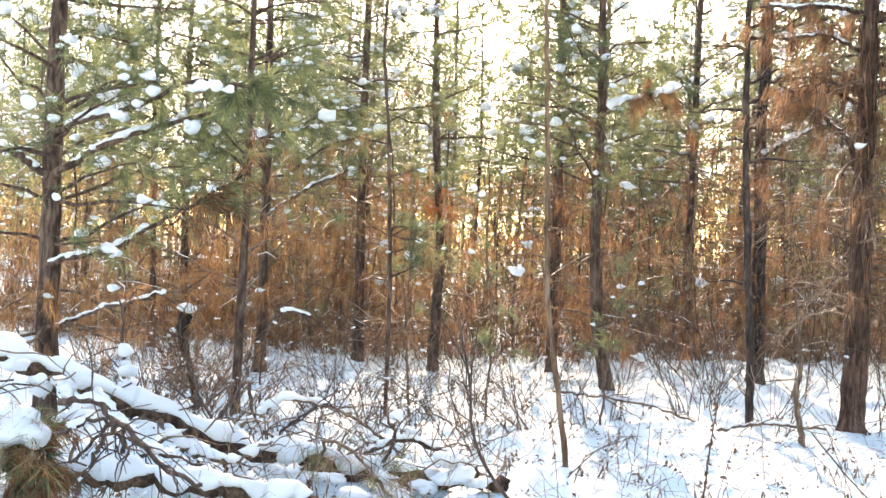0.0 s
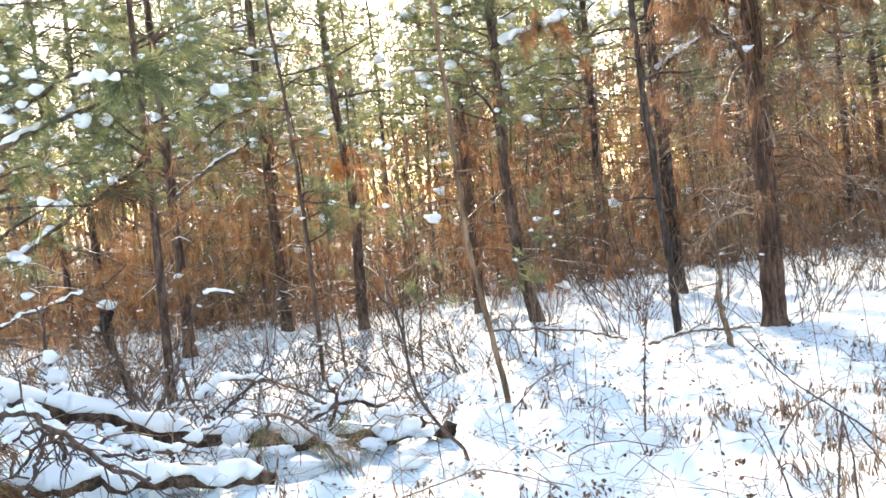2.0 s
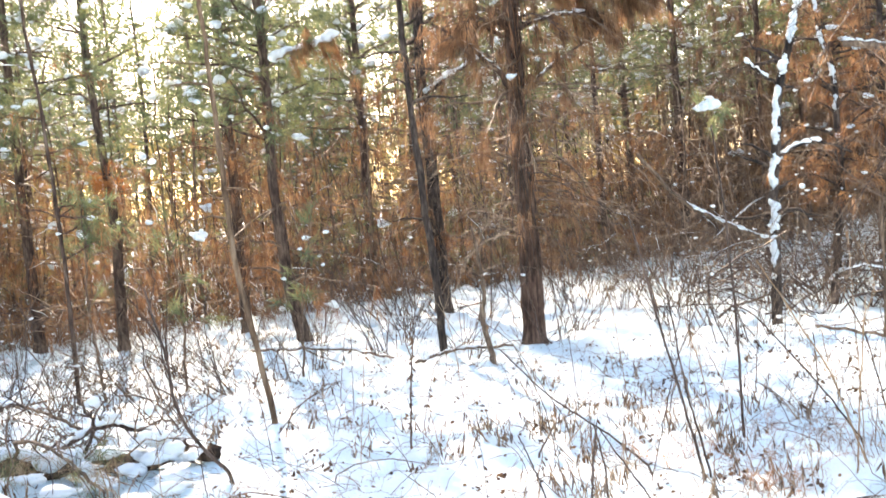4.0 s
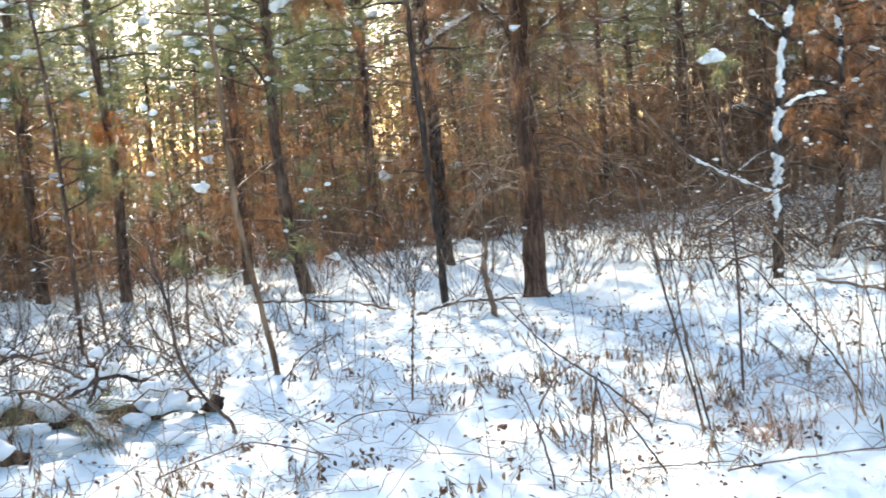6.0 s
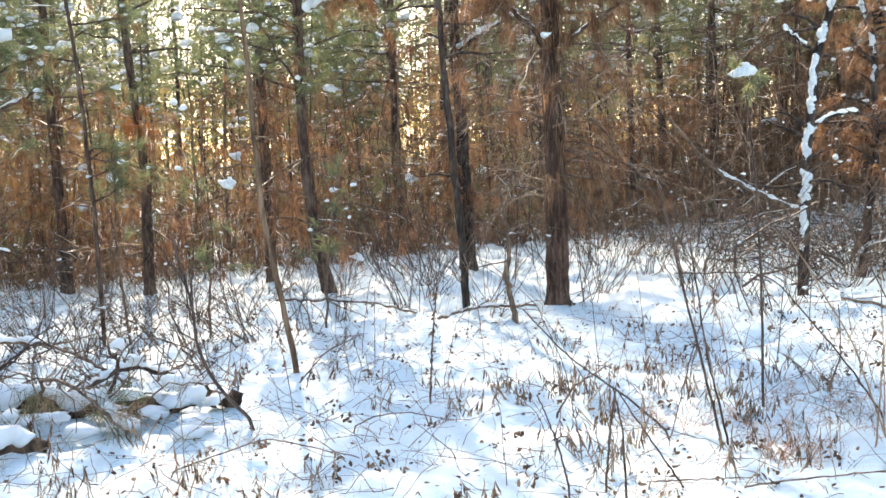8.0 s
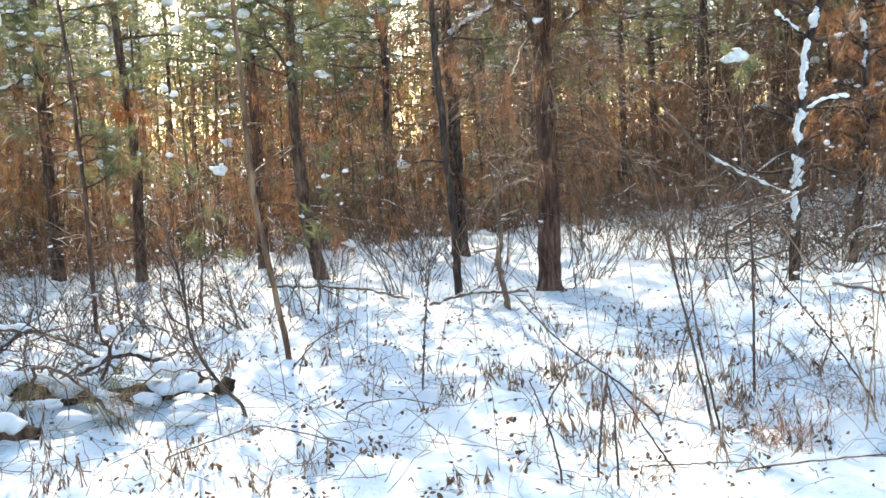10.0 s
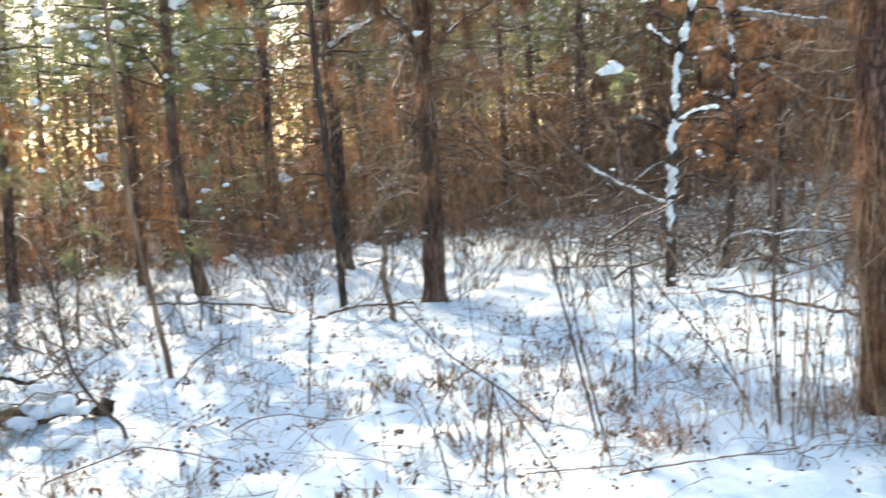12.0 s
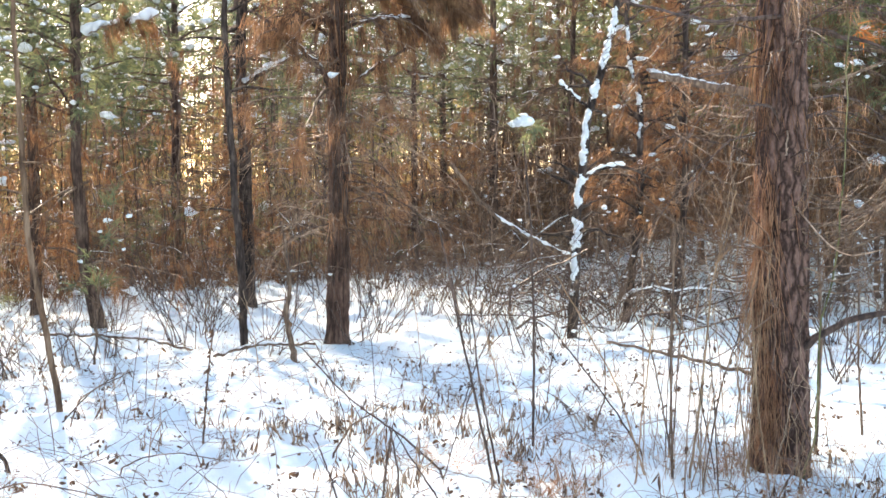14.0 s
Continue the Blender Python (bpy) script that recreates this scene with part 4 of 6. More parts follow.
sapling("sapling", "leaning slender sapling with smooth tan bark", ((-1.11, 7.8, 0), (-1.21, 7.79, 0.64), (-1.31, 7.77, 1.21), (-1.37, 7.76, 2.6), (-1.42, 7.75, 3.5), (-1.4, 7.7, 4.6)), 0.023, 0.013, M_BARK_PALE, 51, 10, 0.4)
sapling("sapling", "thin straight sapling standing in the snow", ((-3.09, 9.61, 0), (-3.1, 9.6, 1.24), (-3.17, 9.58, 2.55), (-3.25, 9.55, 3.4), (-3.2, 9.5, 4.6)), 0.022, 0.012, M_BARK, 52, 16, 0.6, 1, 3, 10)
sapling("sapling", "dark thin sapling with snow caught on its bark", ((0.19, 10.87, 0), (0.16, 10.87, 0.85), (0.04, 10.88, 2.48), (0.0, 10.88, 3.8), (0.02, 10.9, 5)), 0.042, 0.022, M_BARK_DARK, 53, 14, 0.6)
sapling("sapling", "short forked grey sapling beside the pine", ((0.64, 10.16, 0), (0.56, 10.15, 0.4), (0.6, 10.14, 0.7), (0.52, 10.12, 1.3)), 0.03, 0.010, M_TWIG, 54, 8, 0.4)
CROOKED, CROOKED_LINE = sapling("dead_tree", "crooked dead trunk tangled in twigs and snow", ((4.85, 12.63, 0), (5.0, 12.57, 1.16), (5.01, 12.57, 2.54), (4.84, 12.64, 3.37), (4.8, 12.6, 4.4)), 0.055, 0.025, M_BARK_DARK, 55, 48, 0.7, 2, 0, 40, "tree")
sapling("dead_tree", "slim dark dead tree in the brush", ((5.6, 12.9, 0), (5.75, 12.9, 1.5), (5.7, 12.9, 3.5), (5.8, 12.9, 5)), 0.06, 0.03, M_BARK_DARK, 56, 44, 0.7, 3, 0, 14, "tree")


def plaster(root, line, rng, spans, r):
    """Snow plastered unevenly on the near side of a trunk."""
    for a, b in spans:
        n = int(30 + 260 * (b - a))
        s = np.linspace(a, b, n)
        o, _ = along(line[None], np.zeros(n, int), s)
        wide = np.clip(1 + 0.5 * np.interp(s, np.linspace(a, b, 4 + n // 9), rng.normal(0, 0.5, 4 + n // 9)), 0.5, 1.35)
        wide *= np.clip(np.minimum(s - a, b - s) * 45, 0.08, 1) ** 0.5
        shift = np.interp(s, np.linspace(a, b, 4 + n // 7), rng.normal(0, 0.3, 4 + n // 7))
        h = Heap()
        tubes(h, o + np.stack([r * (shift - 0.35), np.full(n, -0.62 * r), 0 * s], -1), r * wide, 12)
        h.v[0] = h.v[0] + rng.normal(0, r * 0.1, h.v[0].shape)
        part("snow_patch", h, M_SNOW, root)


def snowy_trunk():
    """A dead leaning trunk with snow plastered on one side."""
    root, line = sapling("dead_tree", "leaning dead trunk plastered with white snow", ((3.7, 11.2, 0), (3.74, 11.18, 1.35), (3.84, 11.15, 2.4), (3.95, 11.12, 2.8), (4.08, 11.08, 3.3), (4.15, 11.05, 3.9)), 0.062, 0.035, M_BARK_DARK, 57, 16, 0.7, 0, 0, 12, "tree")
    rng = np.random.default_rng(58)
    plaster(root, line, rng, ((0.11, 0.25), (0.235, 0.335), (0.35, 0.53), (0.51, 0.63), (0.645, 0.71), (0.73, 0.83), (0.825, 0.91)), 0.038)
    g = Heap()
    tubes(g, bent(((0.08, -0.05, 1.72), (0.35, -0.1, 1.86), (0.62, -0.1, 1.84), (0.85, -0.1, 1.72)), 12), np.linspace(0.02, 0.012, 12), 6)
    part("bough", g, M_BARK_DARK, root)
    g = Heap()
    lump_ridge(g, rng, bent(((0.12, -0.05, 1.75), (0.35, -0.1, 1.87), (0.55, -0.1, 1.86)), 10), 0.026)
    part("snow_ridge", g, M_SNOW, root)
    return root


SNOWY_TREE = snowy_trunk()
plaster(CROOKED, CROOKED_LINE, np.random.default_rng(59), ((0.28, 0.33), (0.42, 0.46), (0.5, 0.56), (0.57, 0.64), (0.66, 0.74), (0.76, 0.82)), 0.026)


# ---- limbs with snow on the stout pine and its neighbours ----
def snowy_bough(label, points, r0, r1, mat, seed, snow=(0.0, 0.9), width=0.03, clod=(), twigs=8, green=0, dead=0, tree=None, rust=None, name="branch", category="branch"):
    """A long bough that carries a ridge of snow and clods: part of a tree, or a thing by itself."""
    rng = np.random.default_rng(seed)
    base = np.array(points[0], float)
    line = bent(points, 24) - base
    line[1:] += rng.normal(0, 0.008, (23, 3))
    h = Heap()
    tubes(h, line, np.linspace(r0, r1, 24), 8)
    if tree:
        root = part("bough", h, mat, tree, label)
        root.location = Vector(base) - tree.location
    else:
        root = tagged(thing(name, *base), label, category)
        part("stem", h, mat, root)
    if width:
        h = Heap()
        a, b = int(snow[0] * 23), max(int(snow[0] * 23) + 3, int(snow[1] * 23))
        lump_ridge(h, rng, line[a:b + 1] + [0, 0, r0 * 0.5], width)
        part("snow_ridge", h, M_SNOW, root)
    if twigs:
        o, w = along(line[None], np.zeros(twigs, int), rng.uniform(0.3, 1, twigs))
        q = strokes(rng, o, w + rng.normal(0, 0.6, w.shape), rng.uniform(0.15, 0.5, twigs), 5, 0.2, 0.2)
        for i in range(twigs):
            g = Heap()
            tubes(g, q[i], np.linspace(0.006, 0.002, 5), 4)
            part("twig", g, mat, root)
        for amount, m, nm, hang in ((green, M_GREEN, "needles", 0), (dead, rust or M_BROWN, "dead_needles", 1.6 if rust else 0.8)):
            if amount:
                i = np.repeat(np.arange(twigs), amount)
                at, w = along(q, i, rng.uniform(0.2, 1, len(i)))
                g = Heap()
                needles(g, rng, at, w if not hang else w * 0.5, 16, 0.17, 0.006 if not rust else 0.0045, 0.6 if not rust else 0.35, hang)
                tagged(part(nm, g, m, root), kind="stuff")
    for (px, py, pz), s in clod:
        clods(rng, root, [np.array((px, py, pz)) - base], s)
    return root


B1 = "forking pine bough with a ridge of snow"
snowy_bough(B1, ((-5.5, 7.8, 2.02), (-5.11, 7.85, 2.28), (-4.81, 8.0, 2.43), (-4.3, 8.2, 2.62)), 0.034, 0.015, M_BARK, 61, (0.15, 0.75), 0.028, green=5, tree=STOUT_PINE)
snowy_bough(B1, ((-5.55, 7.8, 2.04), (-5.75, 7.55, 2.22), (-6.1, 7.3, 2.3)), 0.034, 0.02, M_BARK, 62, (0.1, 0.9), 0.03, green=2, tree=STOUT_PINE)
snowy_bough("pine bough with clods of snow among green needles", ((-5.5, 7.8, 2.4), (-5.04, 7.69, 2.51), (-4.79, 7.86, 2.61), (-4.3, 7.9, 2.85), (-3.6, 7.5, 2.72)), 0.026, 0.01, M_BARK, 63, (0.05, 0.35), 0.04,
            (((-4.37, 7.4, 2.68), 0.075), ((-4.4, 7.42, 2.8), 0.06), ((-4.55, 7.3, 2.77), 0.05), ((-4.58, 7.3, 2.86), 0.045), ((-4.48, 7.36, 2.58), 0.05), ((-4.59, 7.3, 2.48), 0.06),
             ((-3.8, 7.1, 2.68), 0.075), ((-3.69, 7.12, 2.68), 0.075), ((-3.6, 7.15, 2.66), 0.05), ((-5.13, 6.95, 2.52), 0.085), ((-4.41, 7.4, 1.85), 0.06)), 16, 6, tree=STOUT_PINE)
snowy_bough("bare pine bough edged with snow", ((-5.5, 7.8, 1.3), (-5.2, 7.75, 1.38), (-4.89, 7.8, 1.44), (-4.52, 8.0, 1.73), (-4.0, 8.25, 2.1)), 0.024, 0.01, M_BARK, 64, (0.0, 0.55), 0.028,
            (((-4.89, 7.7, 1.46), 0.08), ((-4.8, 7.72, 1.42), 0.05), ((-4.58, 7.3, 1.16), 0.05), ((-4.96, 7.1, 1.83), 0.05)), 12, 2, 3, tree=STOUT_PINE)
snowy_bough("bare pine bough edged with snow", ((-5.5, 7.8, 0.75), (-4.88, 7.8, 0.99), (-4.4, 8.05, 1.13)), 0.018, 0.008, M_BARK, 65, (0.1, 0.95), 0.016, twigs=8, dead=2, tree=STOUT_PINE)
snowy_bough("bare pine bough edged with snow", ((-5.5, 12.0, 1.85), (-4.99, 12.0, 2.2), (-4.5, 12.15, 2.45)), 0.026, 0.012, M_BARK, 66, (0.1, 0.9), 0.02, twigs=6, dead=1, tree=LEFT_I_PINE)
snowy_bough("broken bough stub with snow in its fork", ((0.27, 15.1, 3.0), (0.55, 14.79, 3.17), (0.93, 14.77, 3.37), (1.2, 14.76, 3.42)), 0.032, 0.015, M_BARK_DARK, 67, (0.0, 0.95), 0.045, twigs=5, tree=DARK_PINE)
snowy_bough("crooked bough of the dead brown pine", ((1.1, 10.95, 2.55), (0.9, 10.8, 2.84), (0.68, 10.78, 3.03), (0.3, 10.79, 3.3)), 0.03, 0.014, M_BARK, 68, (0.1, 0.7), 0.016, twigs=10, dead=3, tree=RUSTY_PINE, rust=M_DARK_RUST)
snowy_bough("crooked bough of the dead brown pine", ((1.15, 10.95, 2.5), (1.39, 10.71, 2.74), (1.8, 10.67, 3.0)), 0.022, 0.01, M_BARK, 69, (0.2, 0.7), 0.012, twigs=10, dead=4, tree=RUSTY_PINE, rust=M_DARK_RUST)
snowy_bough("thin bough of the dead brown pine", ((1.12, 10.95, 1.82), (1.45, 10.7, 1.96), (1.9, 10.65, 2.28)), 0.016, 0.007, M_TWIG, 70, (0.2, 0.7), 0, twigs=10, tree=RUSTY_PINE, rust=M_DARK_RUST)
snowy_bough("green pine sprig under a pad of snow", ((3.3, 11.6, 2.28), (3.1, 10.9, 2.26), (2.85, 10.6, 2.22)), 0.012, 0.006, M_TWIG, 71, (0.1, 0.2), 0, (((2.86, 10.6, 2.26), 0.065), ((2.94, 10.6, 2.29), 0.075), ((3.03, 10.6, 2.28), 0.07), ((2.98, 10.6, 2.34), 0.05), ((2.9, 10.58, 2.27), 0.085), ((2.99, 10.58, 2.29), 0.085)), 6, 3, name="young_pine", category="sapling")
snowy_bough("pine bough under long pads of snow", ((-1.64, 12.8, 3.2), (-1.35, 12.5, 3.34), (-1.1, 12.45, 3.38), (-0.7, 12.45, 3.5)), 0.02, 0.01, M_TWIG, 72, (0.2, 1.0), 0.055, twigs=11, green=1, dead=4, tree=LEFT_C_PINE, rust=M_BROWN)
snowy_bough("short dead limb under a line of snow", ((3.86, 11.14, 2.45), (3.71, 11.1, 2.55), (3.5, 11.1, 2.73)), 0.016, 0.01, M_BARK_DARK, 60, (0.35, 1.0), 0.022, twigs=3, tree=SNOWY_TREE)
snowy_bough("leaning snow-dusted pole caught in the brush", ((2.5, 11.95, 1.9), (2.89, 11.85, 1.38), (3.17, 11.78, 1.16), (3.78, 11.5, 0.84)), 0.018, 0.024, M_TWIG, 73, (0.45, 1.0), 0.022, twigs=4, name="leaning_pole", category="pole")
snowy_bough("fallen branch lying on the snow", ((3.2, 8.75, 0.3), (3.75, 8.51, 0.2), (4.4, 8.2, 0.05)), 0.011, 0.017, M_TWIG, 74, (0.1, 0.5), 0, twigs=5, name="fallen_branch")
snowy_bough("fallen branch half buried in snow", ((-1.72, 10.76, 0.2), (-1.1, 10.84, 0.17), (-0.73, 10.88, 0.12), (-0.33, 10.9, 0.0)), 0.014, 0.01, M_TWIG, 75, (0.1, 0.8), 0.015, twigs=12, name="fallen_branch")
snowy_bough("fallen branch half buried in snow", ((-0.1, 10.1, 0.05), (0.3, 10.3, 0.13), (0.85, 10.4, 0.1)), 0.016, 0.01, M_TWIG, 76, (0.1, 0.8), 0.016, twigs=4, name="fallen_branch")


# ---- the fallen pine ----
def fallen_pine():
    rng = np.random.default_rng(81)
    root = tagged(thing("fallen_log", -2.9, 6.5), "fallen rotting pine log under a thick ridge of snow", "log")
    base = np.array((-2.9, 6.5, 0))

    def member(name, points, r0, r1, mat, snow=0.0, n=30, span=(0.02, 0.98), kinks=0.01):
        line = bent(points, n) - base
        line[1:-1] += rng.normal(0, kinks, (n - 2, 3))
        h = Heap()
        r = np.linspace(r0, r1, n) * (1 + rng.normal(0, 0.07, n))
        tubes(h, line, r, 12 if r0 > 0.05 else 7)
        h.v[0] += rng.normal(0, r0 * 0.13, h.v[0].shape)
        part(name, h, mat, root)
        if snow:
            g = Heap()
            a, b = int(span[0] * (n - 1)), int(span[1] * (n - 1))
            lump_ridge(g, rng, line[a:b + 1] + [0, 0, r0 * 0.6], snow, 11, 1.7)
            part("snow_ridge", g, M_SNOW, root)
        return line

    member("trunk", ((-4.9, 5.4, 0.98), (-4.35, 5.73, 0.79), (-3.97, 6.01, 0.62), (-3.09, 6.5, 0.20), (-2.47, 6.76, 0.08), (-1.9, 6.88, 0.05)), 0.046, 0.055, M_WOOD, 0.08, 44, kinks=0.016)
    member("broken_end", ((-1.95, 6.86, 0.05), (-1.65, 6.93, 0.06), (-1.38, 6.98, 0.05)), 0.06, 0.04, M_WOOD, 0.04, 14, (0.0, 0.6), 0.02)
    member("lower_trunk", ((-4.3, 5.0, 0.34), (-3.68, 5.23, 0.25), (-3.22, 5.53, 0.17), (-2.74, 5.78, 0.10), (-2.3, 6.0, 0.03)), 0.04, 0.036, M_WOOD, 0.072, 36, kinks=0.014)
    # crooked boughs that arch off the log
    bows = [((-4.0, 5.9, 0.62), (-3.95, 5.75, 0.66), (-3.7, 5.6, 0.5), (-3.6, 5.4, 0.2)), ((-3.9, 6.0, 0.6), (-3.65, 5.8, 0.55), (-3.35, 5.75, 0.3), (-3.0, 5.9, 0.22)),
            ((-4.1, 5.8, 0.66), (-3.95, 5.6, 0.5), (-4.0, 5.4, 0.25)), ((-3.5, 6.2, 0.4), (-3.2, 6.05, 0.25), (-2.9, 6.0, 0.22), (-2.7, 6.15, 0.35)),
            ((-2.5, 6.8, 0.1), (-2.08, 6.95, 0.32), (-1.74, 7.0, 0.2), (-1.4, 7.06, 0.02)),
            ((-3.3, 6.5, 0.3), (-3.25, 6.9, 0.6), (-3.45, 7.4, 0.9)),
            ((-2.6, 6.75, 0.1), (-2.5, 6.5, 0.35), (-2.2, 6.3, 0.3), (-1.9, 6.2, 0.05)), ((-4.4, 5.7, 0.7), (-4.2, 5.5, 0.45), (-4.3, 5.3, 0.2)),
            ((-3.7, 6.15, 0.5), (-3.75, 5.85, 0.3), (-3.9, 5.6, 0.05)), ((-3.4, 6.3, 0.35), (-3.5, 6.0, 0.2), (-3.65, 5.8, 0.02)), ((-2.2, 6.8, 0.12), (-2.0, 6.5, 0.4), (-2.05, 6.3, 0.6))]
    for k, bow in enumerate(bows):
        line = member("bough", bow, 0.020 if k < 6 else 0.013, 0.007, M_TWIG_DARK if k % 3 else M_TWIG, 0.036 if k in (0, 1, 3) else 0.022 if k == 4 else 0, 22, (0.1, 0.8), 0.008)
        m = 6
        q = strokes(rng, *along(line[None], np.zeros(m, int), rng.uniform(0.2, 1, m)), rng.uniform(0.15, 0.45, m), 6, 0.5, 0.45)
        for i in range(m):
            g = Heap()
            tubes(g, q[i], np.linspace(0.006, 0.0025, 6), 4)
            part("twig", g, M_TWIG_DARK, root)
    for k in range(70):   # a tangle of thin broken twigs round the log
        f = rng.uniform(0, 1)
        o = np.array((-4.5, 5.7, 0.75)) * (1 - f) + np.array((-1.5, 7.0, 0.1)) * f + rng.normal(0, (0.25, 0.3, 0.08))
        o[2] = max(0.0, o[2])
        g = Heap()
        tubes(g, strokes(rng, o - base, rng.normal(0, 1, 3) * [1, 0.8, 0.7] + [0, 0, 0.4], rng.uniform(0.25, 0.8), 8, 0.5, 0.3)[0], np.linspace(0.006, 0.002, 8), 4)
        part("twig", g, (M_TWIG_DARK, M_TWIG)[k % 2], root)
    at = np.array(((-4.1, 6.85, 0.5), (-4.13, 6.84, 0.62), (-4.15, 6.83, 0.76), (-4.4, 5.9, 0.72), (-4.05, 5.75, 0.62), (-3.72, 5.6, 0.5), (-3.62, 5.55, 0.5), (-3.55, 5.5, 0.22), (-2.2, 7.1, 0.42), (-2.05, 6.9, 0.36), (-1.75, 6.9, 0.2), (-1.65, 6.8, 0.14),
                   (-3.65, 5.05, 0.58), (-3.72, 5.1, 0.5), (-3.58, 5.0, 0.5), (-2.8, 6.1, 0.3), (-1.5, 6.75, 0.1)))
    clods(rng, root, at - base, rng.uniform(0.055, 0.1, len(at)))
    for k in range(9):   # humps of snow heaped against the log
        f = rng.uniform(0.3, 1)
        o = np.array((-4.0, 5.9, 0.1)) * (1 - f) + np.array((-1.4, 6.95, 0.0)) * f + np.array((rng.normal(0, 0.1), rng.uniform(-0.55, -0.15), 0.0))
        hump = new("snow_hump", clod_mesh(int(rng.integers(0, 8))))
        w = rng.uniform(0.2, 0.36)
        hump.parent, hump.location, hump.rotation_euler, hump.scale = root, o - base, (0, 0, rng.uniform(0, 6.28)), (w, w * 0.8, w * 0.5)
    f = rng.uniform(0, 1, (26, 1))   # clods that hang over the flank of the log
    flank = np.array((-4.5, 5.55, 0.82)) * (1 - f) + np.array((-1.5, 6.9, 0.05)) * f
    flank[:, 2] = np.interp(f[:, 0], (0, 0.2, 0.5, 0.7, 1), (0.82, 0.62, 0.2, 0.08, 0.05)) + rng.uniform(-0.02, 0.05, 26)
    flank[:, 1] -= 0.05
    clods(rng, root, flank - base, rng.uniform(0.035, 0.08, 26), 1.4)
    # needles left on the boughs
    spots = np.array(((-3.66, 5.03, 0.5), (-3.72, 5.08, 0.42), (-3.6, 5.0, 0.36), (-2.25, 6.75, 0.16), (-2.1, 6.78, 0.14), (-2.45, 6.7, 0.15), (-1.95, 6.2, 0.2), (-2.6, 6.5, 0.2))) - base
    i = np.repeat(np.arange(8), 5)
    for mat, nm in ((M_STRAW, "dry_needles"), (M_GREEN, "green_needles")):
        g = Heap()
        needles(g, rng, spots[i] + rng.normal(0, 0.07, (len(i), 3)), np.tile((-0.1, -0.3, -0.4), (len(i), 1)), 14, 0.15, 0.003, 0.6)
        tagged(part(nm, g, mat, root), kind="stuff")


fallen_pine()


def stump():
    rng = np.random.default_rng(84)
    root = tagged(thing("broken_stub", -4.69, 8.98), "broken dark tree stub with a cap of snow", "stump")
    line = bent(((0, 0, -0.1), (-0.06, -0.02, 0.3), (-0.17, -0.06, 0.68), (-0.12, -0.07, 0.86)), 20)
    h = Heap()
    tubes(h, line, np.concatenate([np.linspace(0.032, 0.03, 12), np.linspace(0.038, 0.064, 8)]), 10)
    h.v[0] += rng.normal(0, 0.007, h.v[0].shape)
    part("stem", h, M_BARK_DARK, root)
    cap = new("snow_cap", clod_mesh(0))
    cap.parent, cap.location, cap.rotation_euler, cap.scale = root, (-0.12, -0.08, 0.93), (0, 0, 0.3), (0.19, 0.16, 0.12)
    clods(rng, root, [(-0.24, -0.08, 0.72)], 0.04)
    for k in range(14):
        h = Heap()
        tubes(h, strokes(rng, line[rng.integers(6, 20)], rng.normal(0, 1, 3) + [0, 0, 0.2], rng.uniform(0.1, 0.4), 5, 0.1, 0.3)[0], np.linspace(0.007, 0.002, 5), 4)
        part("twig", h, M_TWIG_DARK, root)


stump()


# ---- brush, canes and weeds in the snow ----
def shrub(x, y, tall, stems, lean, seed, label, mat, spread=0.35, r=0.006, snow=0):
    rng = np.random.default_rng(seed)
    root = tagged(thing("shrub", x, y), label, "shrub", "bare shrubs in the snow")
    az = rng.uniform(0, 6.28, stems)
    way = np.stack([np.cos(az) * spread * rng.uniform(0.2, 1.3, stems) + lean, np.sin(az) * spread * 0.8, np.ones(stems)], -1)
    o = np.stack([rng.normal(0, 0.06, stems), rng.normal(0, 0.06, stems), np.full(stems, -0.06)], -1)
    q = strokes(rng, o, way, tall * rng.uniform(0.45, 1.1, stems), 7, rng.uniform(0, 0.25, stems), 0.17)
    m = 4
    sub = strokes(rng, *along(q, np.repeat(np.arange(stems), m), rng.uniform(0.3, 0.95, stems * m)), tall * rng.uniform(0.15, 0.4, stems * m), 5, 0.05, 0.3)
    for i in range(stems):
        h = Heap()
        tubes(h, q[i], np.linspace(r, r * 0.35, 7) * rng.uniform(0.6, 1.3), 5)
        tubes(h, sub[i * m:i * m + m], np.linspace(r * 0.5, r * 0.2, 5)[None] * np.ones((m, 1)), 3)
        part("stem", h, mat, root)
    if snow:
        at, _ = along(sub, rng.integers(0, stems * m, snow), rng.uniform(0.1, 0.9, snow))
        clods(rng, root, at + [0, 0, 0.006], rng.uniform(0.008, 0.024, snow), 1.6)


